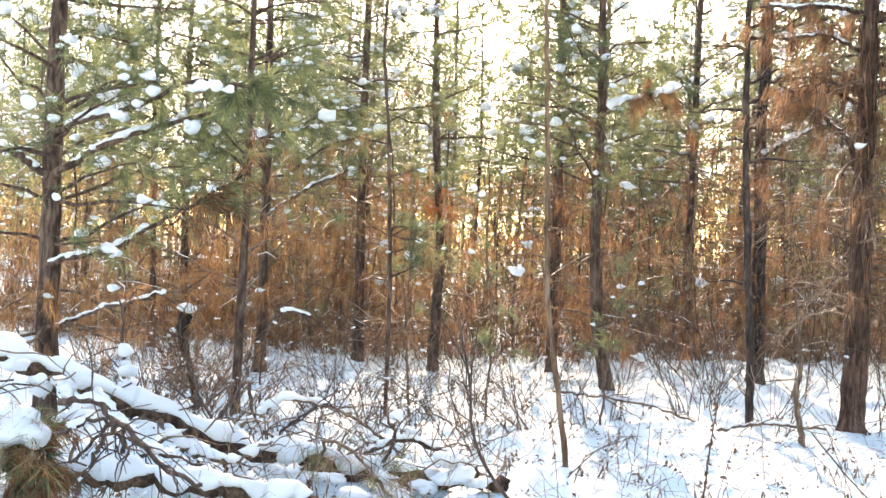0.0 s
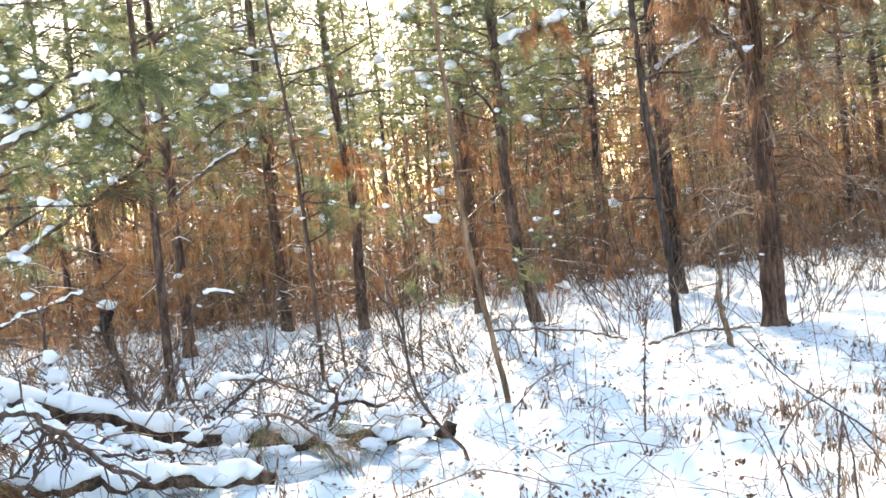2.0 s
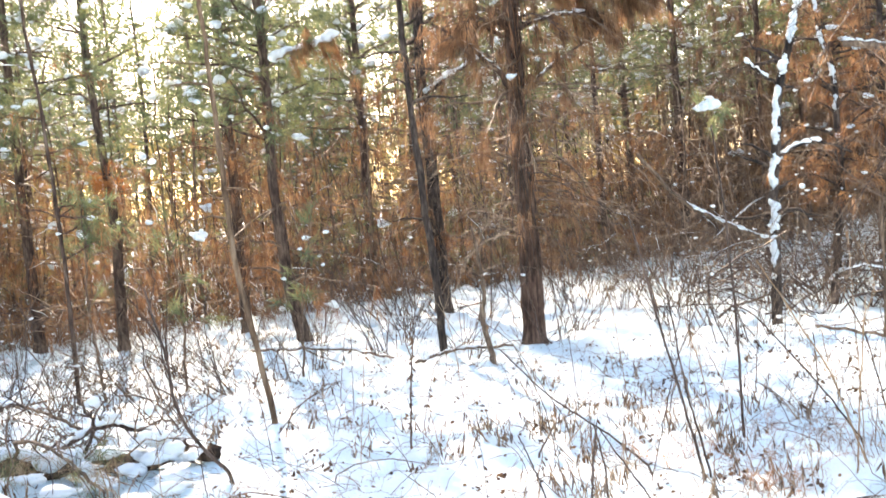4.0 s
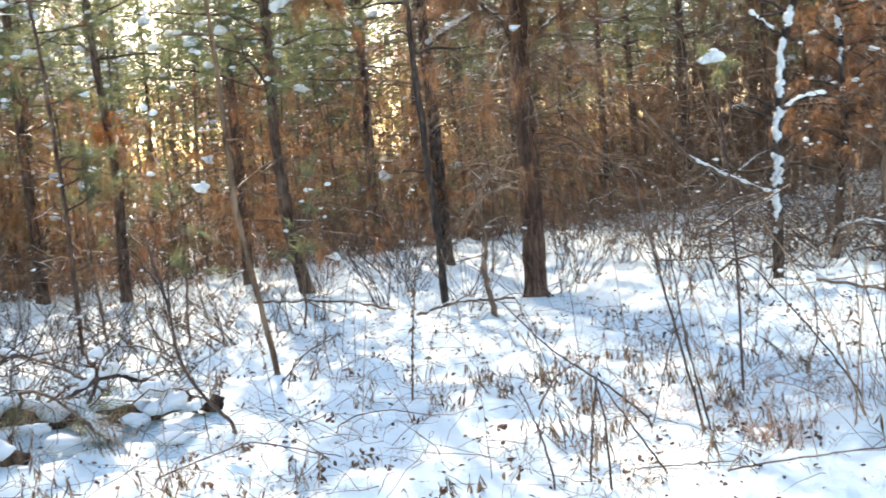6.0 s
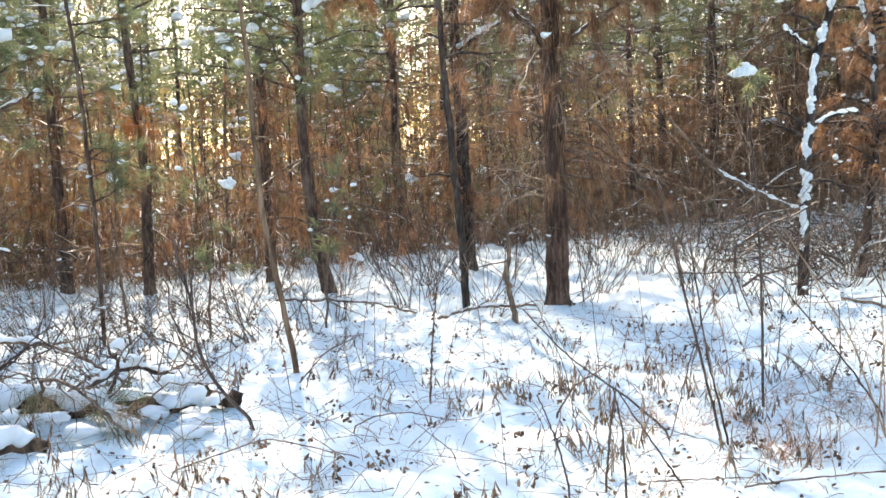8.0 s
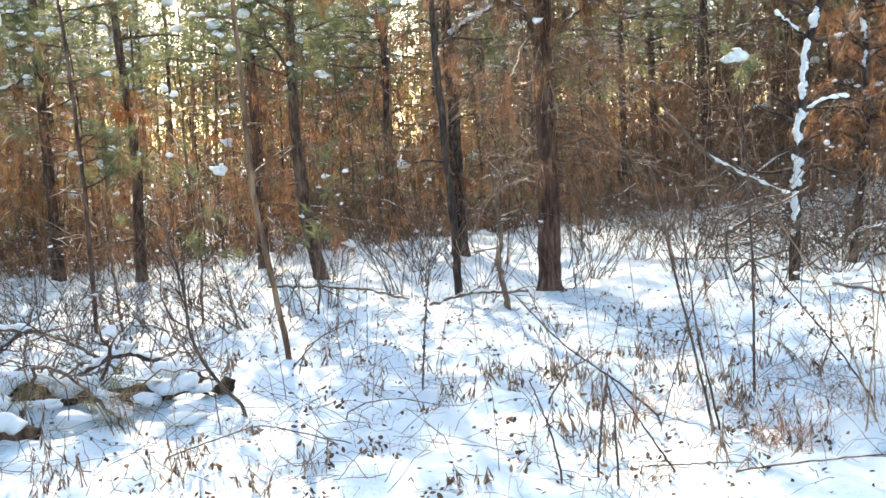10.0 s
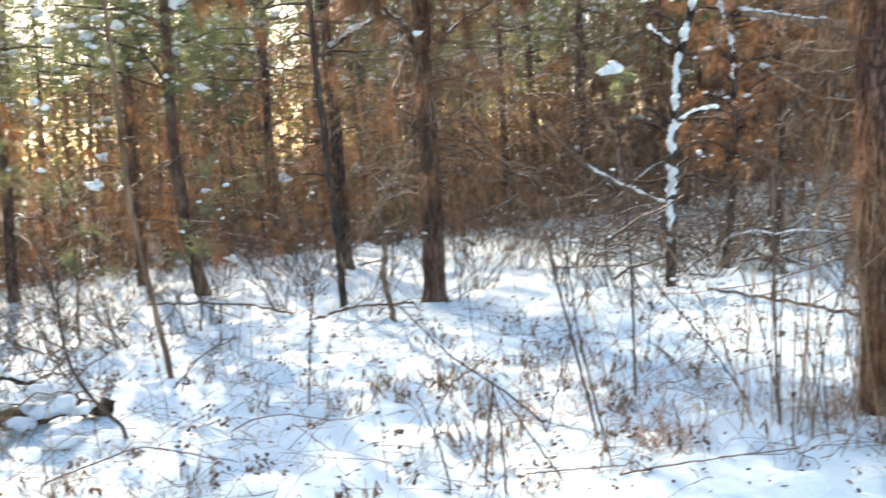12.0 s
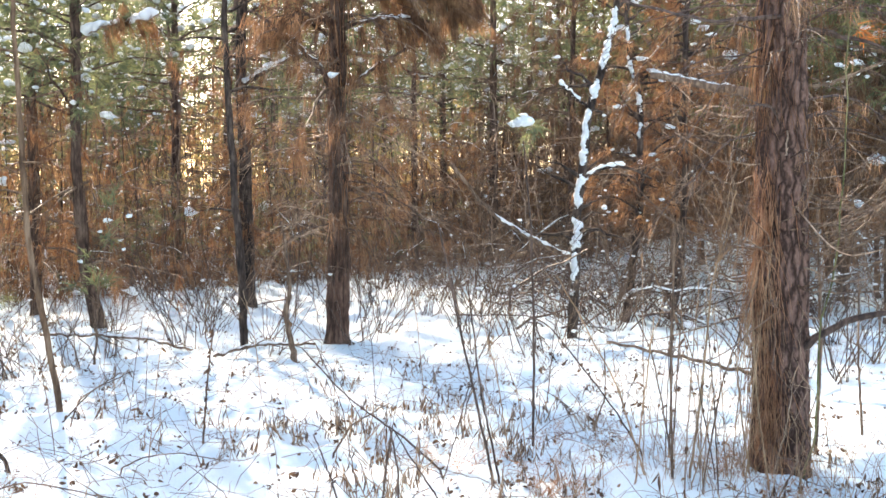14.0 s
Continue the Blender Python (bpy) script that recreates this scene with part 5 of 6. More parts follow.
DARKSHRUB, TANSHRUB = "bare dark-stemmed shrub standing in snow", "bare tan-stemmed shrub standing in snow"
for k, (x, y, tall, stems, lean) in enumerate(((-1.99, 8.41, 1.0, 12, -0.1), (-1.76, 9.37, 1.2, 12, -0.4), (-1.3, 9.87, 1.0, 10, 0), (-1.11, 10.86, 1.2, 12, 0), (-0.42, 11.15, 1.9, 12, -0.35), (-0.2, 11.88, 1.2, 9, 0.1),
                                               (0.42, 10.47, 1.0, 7, 0), (1.35, 10.8, 1.3, 9, 0.05), (1.75, 11.78, 1.4, 12, 0.3), (2.51, 13.5, 1.3, 14, 0.1), (2.54, 11.54, 1.5, 12, 0), (2.37, 9.96, 1.4, 8, -0.1), (2.99, 10.96, 1.6, 12, 0),
                                               (2.88, 9.83, 1.4, 10, 0), (3.3, 10.2, 1.2, 9, 0.1), (4.45, 11.94, 1.5, 14, 0), (5.13, 12.2, 1.5, 14, 0), (-2.98, 8.84, 0.9, 9, -0.2), (-3.39, 8.68, 1.0, 9, 0))):
    shrub(x, y, tall, stems, lean, 300 + k, DARKSHRUB if k % 3 == 1 else TANSHRUB, (M_TWIG, M_TWIG_DARK, M_TWIG)[k % 3], 0.62, 0.005, 4 if k % 2 else 0)
rng0 = np.random.default_rng(390)
for k in range(34):
    x, y = rng0.uniform(-7, 8), rng0.uniform(9.5, 16)
    if y > edge_of(np.array(x)) + 0.5:
        y = rng0.uniform(9.5, 13)
    shrub(x, y, rng0.uniform(0.5, 1.3), int(rng0.integers(5, 11)), rng0.normal(0, 0.15), 400 + k, DARKSHRUB if k % 3 == 1 else TANSHRUB, (M_TWIG, M_TWIG_DARK, M_TWIG)[k % 3], 0.85, 0.0052, 3)


for k, (x, y, tall, stems) in enumerate(((4.3, 11.5, 1.6, 16), (4.7, 12.3, 1.9, 18), (5.3, 11.9, 1.6, 16), (5.6, 12.8, 2.0, 18), (4.0, 12.6, 1.5, 14), (5.0, 13.4, 2.2, 16), (7.4, 12.4, 1.5, 14), (6.0, 10.9, 1.1, 12))):
    shrub(x, y, tall, stems, 0.0, 450 + k, "dense tangle of dark twigs holding bits of snow", M_TWIG_DARK, 1.25, 0.006, 14)


def cane(points, r, mat, seed, label, leaves=0, side=0):
    rng = np.random.default_rng(seed)
    base = np.array(points[0], float)
    root = tagged(thing("cane", *base), label, "cane", "canes in the snow")
    line = bent(points, 26) - base
    line[0, 2] -= 0.08
    line[1:] += rng.normal(0, 0.0018, (25, 3))
    h = Heap()
    tubes(h, line, np.linspace(r, r * 0.55, 26), 6)
    part("stem", h, mat, root)
    if side:
        q = strokes(rng, *along(line[None], np.zeros(side, int), rng.uniform(0.35, 1, side)), rng.uniform(0.1, 0.4, side), 5, -0.1, 0.5)
        for i in range(side):
            g = Heap()
            tubes(g, q[i], np.linspace(r * 0.5, r * 0.25, 5), 3)
            part("twig", g, mat, root)
    if leaves:
        at, _ = along(line[None], np.zeros(leaves, int), rng.uniform(0.25, 1, leaves))
        g = Heap()
        curl_leaves(g, rng, at, 0.04, 0.008, 0.9)
        tagged(part("withered_leaves", g, M_LEAF, root), kind="stuff")


def curl_leaves(heap, rng, at, length, width, hang):
    """Curled withered leaves: three segments each, hanging or lying."""
    n = len(at)
    if not n:
        return
    d = unit(rng.normal(0, 1, (n, 3)) * [1, 1, 0.4] + [0, 0, -2.2 * hang])
    side = unit(np.cross(d, rng.normal(0, 1, (n, 3))))
    up = np.cross(side, d)
    s = np.linspace(0, 1, 4)
    L = (length * rng.uniform(0.6, 1.4, n))[:, None, None]
    curl = rng.normal(0, 0.45, n)[:, None, None]
    mid = at[:, None] + d[:, None] * L * s[:, None] + up[:, None] * L * curl * (s[:, None] ** 2)
    w = (width * rng.uniform(0.6, 1.3, n))[:, None, None] * np.array([0.25, 1, 0.85, 0.08])[:, None]
    lift = up[:, None] * w * 0.5
    v = np.stack([mid - side[:, None] * w + lift, mid, mid + side[:, None] * w + lift], 2).reshape(-1, 3)
    b = np.arange(n)[:, None, None] * 12
    i = np.arange(3)[None, :, None] * 3
    j = np.arange(2)[None, None, :]
    q = b + i + j
    heap.add(v, np.stack([q, q + 1, q + 4, q + 3], -1).reshape(-1, 4))


C1, C2 = "long dark bramble cane arching over the snow", "straight dry cane standing in the snow"
cane(((1.21, 5.85, 0), (1.0, 6.05, 0.18), (0.86, 6.22, 0.26), (0.69, 6.39, 0.38), (0.46, 6.56, 0.63)), 0.0065, M_TWIG_DARK, 501, C1)
cane(((1.07, 4.91, 0), (0.93, 5.04, 0.22), (0.8, 5.16, 0.43)), 0.0055, M_TWIG_DARK, 522, C1)
cane(((2.41, 6.82, 0), (2.48, 6.79, 0.22), (2.47, 6.79, 0.55)), 0.006, M_TWIG, 523, C2)
cane(((-1.1, 7.44, 0), (-0.88, 7.52, 0.24), (-0.62, 7.59, 0.35)), 0.0055, M_TWIG_DARK, 524, C1)
cane(((2.66, 6.14, 0), (2.67, 6.14, 0.63), (2.66, 6.14, 1.38)), 0.006, M_TWIG, 525, C2, 3, 4)
cane(((2.74, 6.27, 0), (2.76, 6.26, 0.53), (2.79, 6.25, 1.24)), 0.0055, M_TWIG, 526, C2, 3, 5)
cane(((4.05, 6.27, 0), (4.02, 6.29, 0.5), (4.01, 6.3, 1.08)), 0.009, M_TWIG, 527, C2, 0, 5)
cane(((1.87, 6.4, 0), (1.87, 6.4, 0.7), (1.85, 6.42, 1.35), (1.82, 6.5, 1.9)), 0.009, M_TWIG_DARK, 502, C2)
cane(((1.42, 5.6, 0), (1.32, 5.65, 0.5), (1.22, 5.7, 0.97), (1.15, 5.8, 1.4)), 0.0085, M_TWIG_DARK, 503, C2)
cane(((1.46, 5.62, 0), (1.36, 5.68, 0.5), (1.3, 5.75, 1.1)), 0.007, M_TWIG_DARK, 504, C2)
cane(((2.45, 6.0, 0), (2.26, 6.09, 0.32), (1.87, 6.23, 0.84), (1.34, 6.36, 0.84)), 0.006, M_TWIG_DARK, 505, C1)
cane(((2.37, 5.42, 0), (2.35, 5.43, 0.65), (2.36, 5.42, 1.4)), 0.008, M_TWIG, 506, C2, 4, 5)
cane(((2.5, 5.5, 0), (2.56, 5.49, 0.47), (2.6, 5.47, 1.1), (2.7, 5.4, 1.6)), 0.007, M_STRAW, 507, C2, 6, 6)
cane(((0.7, 4.93, 0), (0.73, 4.93, 0.3), (0.76, 4.92, 0.5)), 0.0065, M_TWIG_DARK, 508, C2)
cane(((0.78, 4.82, 0), (0.77, 4.82, 0.32), (0.73, 4.83, 0.52)), 0.0065, M_TWIG_DARK, 509, C2)
cane(((0.54, 5.0, 0), (0.5, 5.1, 0.2), (0.42, 5.25, 0.4)), 0.006, M_TWIG_DARK, 510, C1)
cane(((-0.14, 6.96, 0), (-0.11, 6.96, 0.4), (-0.07, 6.96, 0.72)), 0.008, M_LEAF, 511, "dark withered weed stalk with shrivelled leaves", 34, 3)
cane(((-1.21, 6.5, 0), (-1.37, 6.3, 0.27), (-1.47, 6.24, 0.51), (-1.48, 6.24, 0.75), (-1.6, 6.3, 1.2)), 0.012, M_TWIG_DARK, 512, C1, 0, 8)
cane(((0.9, 4.97, 0.03), (1.37, 4.87, 0.06)), 0.0045, M_TWIG, 514, "dry stick lying on the snow")
cane(((1.3, 4.86, 0.02), (1.6, 4.8, 0.07), (2.1, 4.6, 0.16)), 0.005, M_TWIG, 515, "dry stick lying on the snow", 0, 4)
cane(((0.62, 6.4, 0.0), (0.75, 6.5, 0.16), (1.0, 6.6, 0.27)), 0.007, M_TWIG, 516, C1)
cane(((2.85, 5.25, 0), (2.8, 5.3, 0.4), (2.78, 5.35, 0.9)), 0.006, M_STRAW, 517, C2, 8, 4)
cane(((3.5, 5.9, 0), (3.52, 5.9, 0.7), (3.5, 5.95, 1.5)), 0.012, M_TWIG, 518, C2, 0, 6)
cane(((-0.6, 6.3, 0), (-0.47, 6.33, 0.06), (-0.27, 6.37, 0.07), (0.0, 6.39, 0.0)), 0.0045, M_TWIG, 519, C1)
cane(((-1.0, 7.3, 0), (-0.95, 7.4, 0.2), (-0.7, 7.6, 0.34)), 0.006, M_TWIG, 520, C1)
cane(((-1.5, 5.5, 0), (-1.0, 5.7, 0.12), (-0.5, 5.6, 0.02)), 0.005, M_TWIG, 521, C1, 0, 5)
rng1 = np.random.default_rng(530)
for k in range(34):
    x, y = rng1.uniform(-3, 3.6), rng1.uniform(5.0, 9.6)
    L = rng1.uniform(0.35, 1.15)
    d = rng1.normal(0, 0.28, 2)
    cane(((x, y, 0), (x + d[0] * L * 0.5, y + d[1] * L * 0.5, L * 0.6), (x + d[0] * L * 1.3, y + d[1] * L, L * rng1.uniform(0.75, 1.1))), rng1.uniform(0.002, 0.0045),
         (M_TWIG_DARK, M_TWIG, M_STRAW)[k % 3], 531 + k, C2, int(rng1.integers(0, 5)), int(rng1.integers(0, 5)))


def weed(x, y, seed, tall):
    """A withered weed: a few bent stems with narrow curled leaves hanging from them."""
    rng = np.random.default_rng(seed)
    root = tagged(thing("weed", x, y), "withered brown weed with hanging curled leaves", "weed", "withered weeds in the snow")
    n = 5
    q = strokes(rng, np.stack([rng.normal(0, 0.05, n), rng.normal(0, 0.05, n), np.full(n, -0.04)], -1), np.stack([rng.normal(0, 0.35, n), rng.normal(0, 0.3, n), np.ones(n)], -1), tall * rng.uniform(0.6, 1.1, n), 7, 0.15, 0.15)
    for i in range(n):
        h = Heap()
        tubes(h, q[i], np.linspace(0.0035, 0.0018, 7), 4)
        part("stem", h, M_STRAW, root)
    i = rng.integers(0, n, 26)
    at, _ = along(q, i, rng.uniform(0.3, 1, 26))
    g = Heap()
    curl_leaves(g, rng, at, 0.06, 0.0045, 2.2)
    tagged(part("leaves", g, M_WEED if seed % 4 else M_LEAF, root), kind="stuff")


rng2 = np.random.default_rng(600)
for k in range(38):
    x, y = rng2.normal(1.05, 0.5), rng2.normal(6.7, 0.6)
    weed(x, max(5.0, y), 601 + k, rng2.uniform(0.18, 0.42))
for k in range(22):
    weed(rng2.uniform(-2.5, 3.4), rng2.uniform(5.2, 9.5), 660 + k, rng2.uniform(0.25, 0.4))


def litter():
    """Dead leaves, straw and twig ends that stick out of the snow."""
    rng = np.random.default_rng(700)
    n = 2800
    x, y = rng.uniform(-7, 7, n), 4.4 + 9 * rng.uniform(0, 1, n) ** 1.4
    h = Heap()
    curl_leaves(h, rng, np.stack([x, y, swell(x, y) + rng.uniform(0.0, 0.04, n)], -1), 0.028, 0.009, 0.1)
    tagged(new("fallen_leaves", h.mesh("fallen_leaves", M_LEAF)), "small dead leaves scattered on the snow", "leaves", kind="stuff")
    # darker clumps of leaves in little hollows
    k = 270
    cx, cy = rng.uniform(-4.5, 4.5, k), 4.7 + 6.5 * rng.uniform(0, 1, k) ** 1.3
    i = np.repeat(np.arange(k), 7)
    h = Heap()
    curl_leaves(h, rng, np.stack([cx[i] + rng.normal(0, 0.03, len(i)), cy[i] + rng.normal(0, 0.03, len(i)), swell(cx[i], cy[i]) + rng.uniform(0.0, 0.05, len(i))], -1), 0.034, 0.010, 0.5)
    tagged(new("leaf_clumps", h.mesh("leaf_clumps", M_LEAF)), "small clumps of dark withered leaves in the snow", "leaves", kind="stuff")
    n = 3800
    c = rng.integers(0, 260, n)
    cx, cy = rng.uniform(-6, 6.5, 260), 4.6 + 8 * rng.uniform(0, 1, 260) ** 1.3
    x, y = cx[c] + rng.normal(0, 0.09, n), cy[c] + rng.normal(0, 0.09, n)
    q = strokes(rng, np.stack([x, y, swell(x, y) - 0.02], -1), np.stack([rng.normal(0, 0.5, n), rng.normal(0, 0.5, n), np.ones(n)], -1), rng.uniform(0.05, 0.26, n), 4, 0.45, 0.2)
    h = Heap()
    tubes(h, q, np.linspace(1, 0.4, 4)[None] * rng.uniform(0.0012, 0.0026, n)[:, None], 3)
    tagged(new("dry_grass", h.mesh("dry_grass", M_STRAW)), "thin dry grass blades poking through the snow", "grass", kind="stuff")
    # tangled fine growth round the big trunk
    n = 200
    x, y = rng.normal(2.8, 0.45, n), rng.normal(5.45, 0.4, n)
    keep = np.hypot(x - 3.08, y - 5.6) > 0.2
    x, y = x[keep], np.maximum(4.8, y[keep])
    n = len(x)
    q = strokes(rng, np.stack([x, y, np.full(n, -0.02)], -1), np.stack([rng.normal(0, 0.3, n), rng.normal(0, 0.3, n), np.ones(n)], -1), rng.uniform(0.15, 0.7, n), 6, 0.2, 0.2)
    h = Heap()
    tubes(h, q, np.linspace(1, 0.4, 6)[None] * rng.uniform(0.0012, 0.003, n)[:, None], 3)
    tagged(new("tangled_straw", h.mesh("tangled_straw", M_STRAW)), "tangled pale straw round the foot of the pine", "grass", kind="stuff")
    # fine pale stalks that arch and lie across the open snow
    n = 1100
    x, y = rng.uniform(-3.8, 4.0, n), 4.7 + 5.5 * rng.uniform(0, 1, n) ** 1.2
    az = rng.uniform(0, 6.28, n)
    q = strokes(rng, np.stack([x, y, swell(x, y) - 0.01], -1), np.stack([np.cos(az), np.sin(az) * 0.7, rng.uniform(0.15, 1.6, n)], -1), rng.uniform(0.15, 0.75, n), 7, rng.uniform(0.1, 0.7, n), 0.2)
    q[:, :, 2] = np.maximum(q[:, :, 2], 0.005)
    h = Heap()
    tubes(h, q, np.linspace(1, 0.45, 7)[None] * rng.uniform(0.0012, 0.003, n)[:, None], 3)
    tagged(new("fine_stalks", h.mesh("fine_stalks", M_TWIG)), "fine dry stalks arching over the snow", "stalks", kind="stuff")
    # low dark twigs between snow and thicket
    n = 1000
    x = np.concatenate([rng.uniform(-9, 11, 750), rng.uniform(3.5, 11, 250)])
    y = edge_of(x) - rng.uniform(0, 1, n) ** 1.5 * np.where(x > 3.5, 11, 5.5)
    q = strokes(rng, np.stack([x, y, rise(x, y) - 0.03], -1), np.stack([rng.normal(0, 0.5, n), rng.normal(0, 0.4, n), np.ones(n)], -1), rng.uniform(0.15, 0.9, n), 5, 0.25, 0.45)
    h = Heap()
    tubes(h, q, np.linspace(1, 0.4, 5)[None] * rng.uniform(0.002, 0.005, n)[:, None], 3)
    tagged(new("low_twigs", h.mesh("low_twigs", M_TWIG)), "low brown twigs standing out of the snow", "twigs", kind="stuff")
    # fallen sticks lying every way under the dark trees, lined with snow
    n = 170
    y = rng.uniform(11.0, 19, n)
    x = y * rng.uniform(0.24, 0.62, n)
    az = rng.uniform(-1.3, 1.3, n)
    q = strokes(rng, np.stack([x, y, rise(x, y) + 0.02 + 0.5 * rng.uniform(0, 1, n) ** 2], -1), np.stack([np.cos(az), np.sin(az), rng.normal(0.1, 0.4, n)], -1), rng.uniform(0.4, 1.8, n), 6, 0.1, 0.2)
    thick = rng.uniform(0.005, 0.016, n)[:, None]
    h = Heap()
    tubes(h, q, np.linspace(1, 0.5, 6)[None] * thick, 4)
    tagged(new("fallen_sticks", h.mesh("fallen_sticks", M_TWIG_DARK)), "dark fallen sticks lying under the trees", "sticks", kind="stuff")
    h = Heap()
    tubes(h, q[::2] + [0, 0, 0.014], np.array([[0.2, 1, 0.7, 1.1, 0.8, 0.2]]) * thick[::2] * rng.uniform(0.9, 1.7, (len(q[::2]), 1)), 6)
    tagged(new("stick_snow", h.mesh("stick_snow", M_SNOW)), "lines of snow lying on fallen sticks", "snow", kind="stuff")
    # little mounds of snow caught in them
    n = 520
    x = np.concatenate([rng.uniform(-8, 10, 240), rng.uniform(3.5, 11, 280)])
    y = edge_of(x) - np.concatenate([rng.uniform(-1, 5, 240), rng.uniform(-1, 11, 280)])
    h = Heap()
    lumps(h, rng, np.stack([x, y, rise(x, y) + rng.uniform(0.02, 0.3, n) ** 1.5], -1), rng.uniform(0.02, 0.08, n), 0.6, 1)
    tagged(new("snow_tufts", h.mesh("snow_tufts", M_SNOW)), "small tufts of snow caught in low twigs", "snow", kind="stuff")


litter()


def reeds():
    """Tall pale stalks in front of the big trunk."""
    rng = np.random.default_rng(760)
    for k in range(20):
        x, y = rng.normal(2.5, 0.22), rng.normal(5.45, 0.25)
        L = rng.uniform(0.6, 1.5)
        d = rng.normal(0, 0.24, 2)
        cane(((x, y, 0), (x + d[0] * 0.4, y + d[1] * 0.4, L * 0.5), (x + d[0] * L, y + d[1] * L, L)), rng.uniform(0.0025, 0.0055), (M_STRAW, M_TWIG_PALE, M_TWIG)[k % 3], 770 + k, "tall dry tan stalk standing in the snow", int(rng.integers(0, 6)), int(rng.integers(1, 6)))


reeds()


# ---- brown crown of the dead pine, young sprigs, an arched stem ----
A1 = "bough of the dead pine hung with bunches of brown needles"
for k, (dx, dy, dz, z0) in enumerate(((1.2, -0.3, 0.1, 3.5), (0.9, 0.3, 0.25, 3.9), (1.3, 0.2, 0.3, 4.3), (-0.9, 0.2, 0.3, 4.2), (-0.5, -0.5, 0.1, 3.2), (0.4, -0.6, 0.15, 3.9), (-0.8, -0.2, 0.2, 3.6), (-0.7, 0.1, 0.2, 3.1), (-0.5, -0.2, 0.3, 4.4), (0.8, -0.4, 0.1, 3.2))):
    snowy_bough(A1, ((1.13, 11.03, z0), (1.13 + dx * 0.5, 11.03 + dy * 0.5, z0 + dz), (1.13 + dx, 11.03 + dy, z0 + dz * 0.6)), 0.022, 0.008, M_BARK, 800 + k, (0.3, 0.9), 0.02 if k % 3 == 0 else 0, twigs=20, dead=6 if dx > 0 else 2, tree=RUSTY_PINE, rust=M_DARK_RUST)
snowy_bough("drooping bough of the dead pine under heavy snow", ((1.15, 11.0, 4.0), (1.55, 10.8, 3.95), (1.87, 10.74, 3.83), (2.09, 10.7, 3.62), (2.31, 10.65, 3.42)), 0.03, 0.012, M_BARK, 815, (0.2, 1.0), 0.06, (((1.45, 10.75, 3.8), 0.09), ((1.66, 10.75, 3.72), 0.08), ((1.3, 10.7, 4.05), 0.1), ((2.0, 10.7, 3.75), 0.09)), 40, 0, 9, tree=RUSTY_PINE, rust=M_DARK_RUST)
snowy_bough("level bough of the dead pine with a line of snow", ((1.1, 11.0, 4.0), (0.7, 10.85, 4.05), (0.4, 10.8, 4.02), (0.1, 10.8, 4.04)), 0.026, 0.014, M_BARK, 816, (0.2, 0.95), 0.022, (), 12, 0, 2, tree=RUSTY_PINE, rust=M_DARK_RUST)
G1 = "young green pine sprig with little balls of snow"
snowy_bough(G1, ((-1.15, 10.05, -0.05), (-1.1, 10.0, 0.7), (-0.95, 9.97, 1.5)), 0.012, 0.005, M_TWIG, 821, (0.1, 0.2), 0, (((-1.01, 9.95, 1.31), 0.04), ((-0.83, 9.97, 1.35), 0.03), ((-1.24, 9.92, 0.95), 0.024), ((-0.88, 9.96, 1.05), 0.022), ((-0.9, 9.96, 1.13), 0.02)), 8, 2, name="young_pine", category="sapling")
snowy_bough(G1, ((-2.2, 9.85, -0.05), (-2.15, 9.8, 0.9), (-2.25, 9.75, 1.8)), 0.014, 0.005, M_TWIG, 822, (0.1, 0.2), 0, (((-1.93, 9.81, 1.45), 0.026), ((-2.37, 9.72, 1.56), 0.045), ((-2.37, 9.72, 2.15), 0.05), ((-2.29, 9.73, 2.1), 0.045)), 9, 2, name="young_pine", category="sapling")
snowy_bough(G1, ((-2.9, 9.75, -0.05), (-2.95, 9.65, 0.9), (-2.9, 9.6, 1.9)), 0.014, 0.005, M_TWIG, 823, (0.1, 0.2), 0, (((-2.83, 9.59, 1.64), 0.04), ((-3.11, 9.5, 1.52), 0.026)), 8, 2, name="young_pine", category="sapling")


def rusty_sprigs():
    rng = np.random.default_rng(830)
    root = tagged(thing("bough", -3.7, 13.2, 2.0), "dead pine sprig with bright rusty needles", "bough")
    line = bent(((0.02, 0.1, -0.2), (0.1, -0.1, 0.05), (0.2, -0.25, 0.3)), 12)
    h = Heap()
    tubes(h, line, np.linspace(0.012, 0.005, 12), 5)
    part("branch", h, M_TWIG, root)
    at = rng.normal(0, 0.13, (34, 3)) + [0.05, -0.12, 0.05]
    h = Heap()
    needles(h, rng, at, rng.normal(0, 0.3, (34, 3)), 12, 0.16, 0.008, 0.6, 0.4, plain=True)
    tagged(part("rusty_needles", h, M_ORANGE, root), kind="stuff")


rusty_sprigs()
snowy_bough("arched thin stem with snow on its bend", ((-3.95, 8.72, -0.05), (-3.95, 8.68, 0.5), (-3.9, 8.66, 0.85), (-3.72, 8.72, 1.0), (-3.55, 8.8, 0.93)), 0.012, 0.006, M_TWIG_DARK, 841, (0.82, 1.0), 0.026, (((-3.88, 8.66, 0.55), 0.035), ((-3.92, 8.66, 0.3), 0.04)), 5, name="bent_stem", category="sapling")
snowy_bough("thin upright stem with round clods of snow", ((-4.14, 6.85, -0.05), (-4.15, 6.84, 0.5), (-4.2, 6.83, 1.1)), 0.02, 0.008, M_TWIG_DARK, 842, (0.1, 0.2), 0, (((-4.13, 6.83, 0.52), 0.06), ((-4.15, 6.83, 0.66), 0.045), ((-4.17, 6.82, 0.79), 0.035)), 8, name="bent_stem", category="sapling")
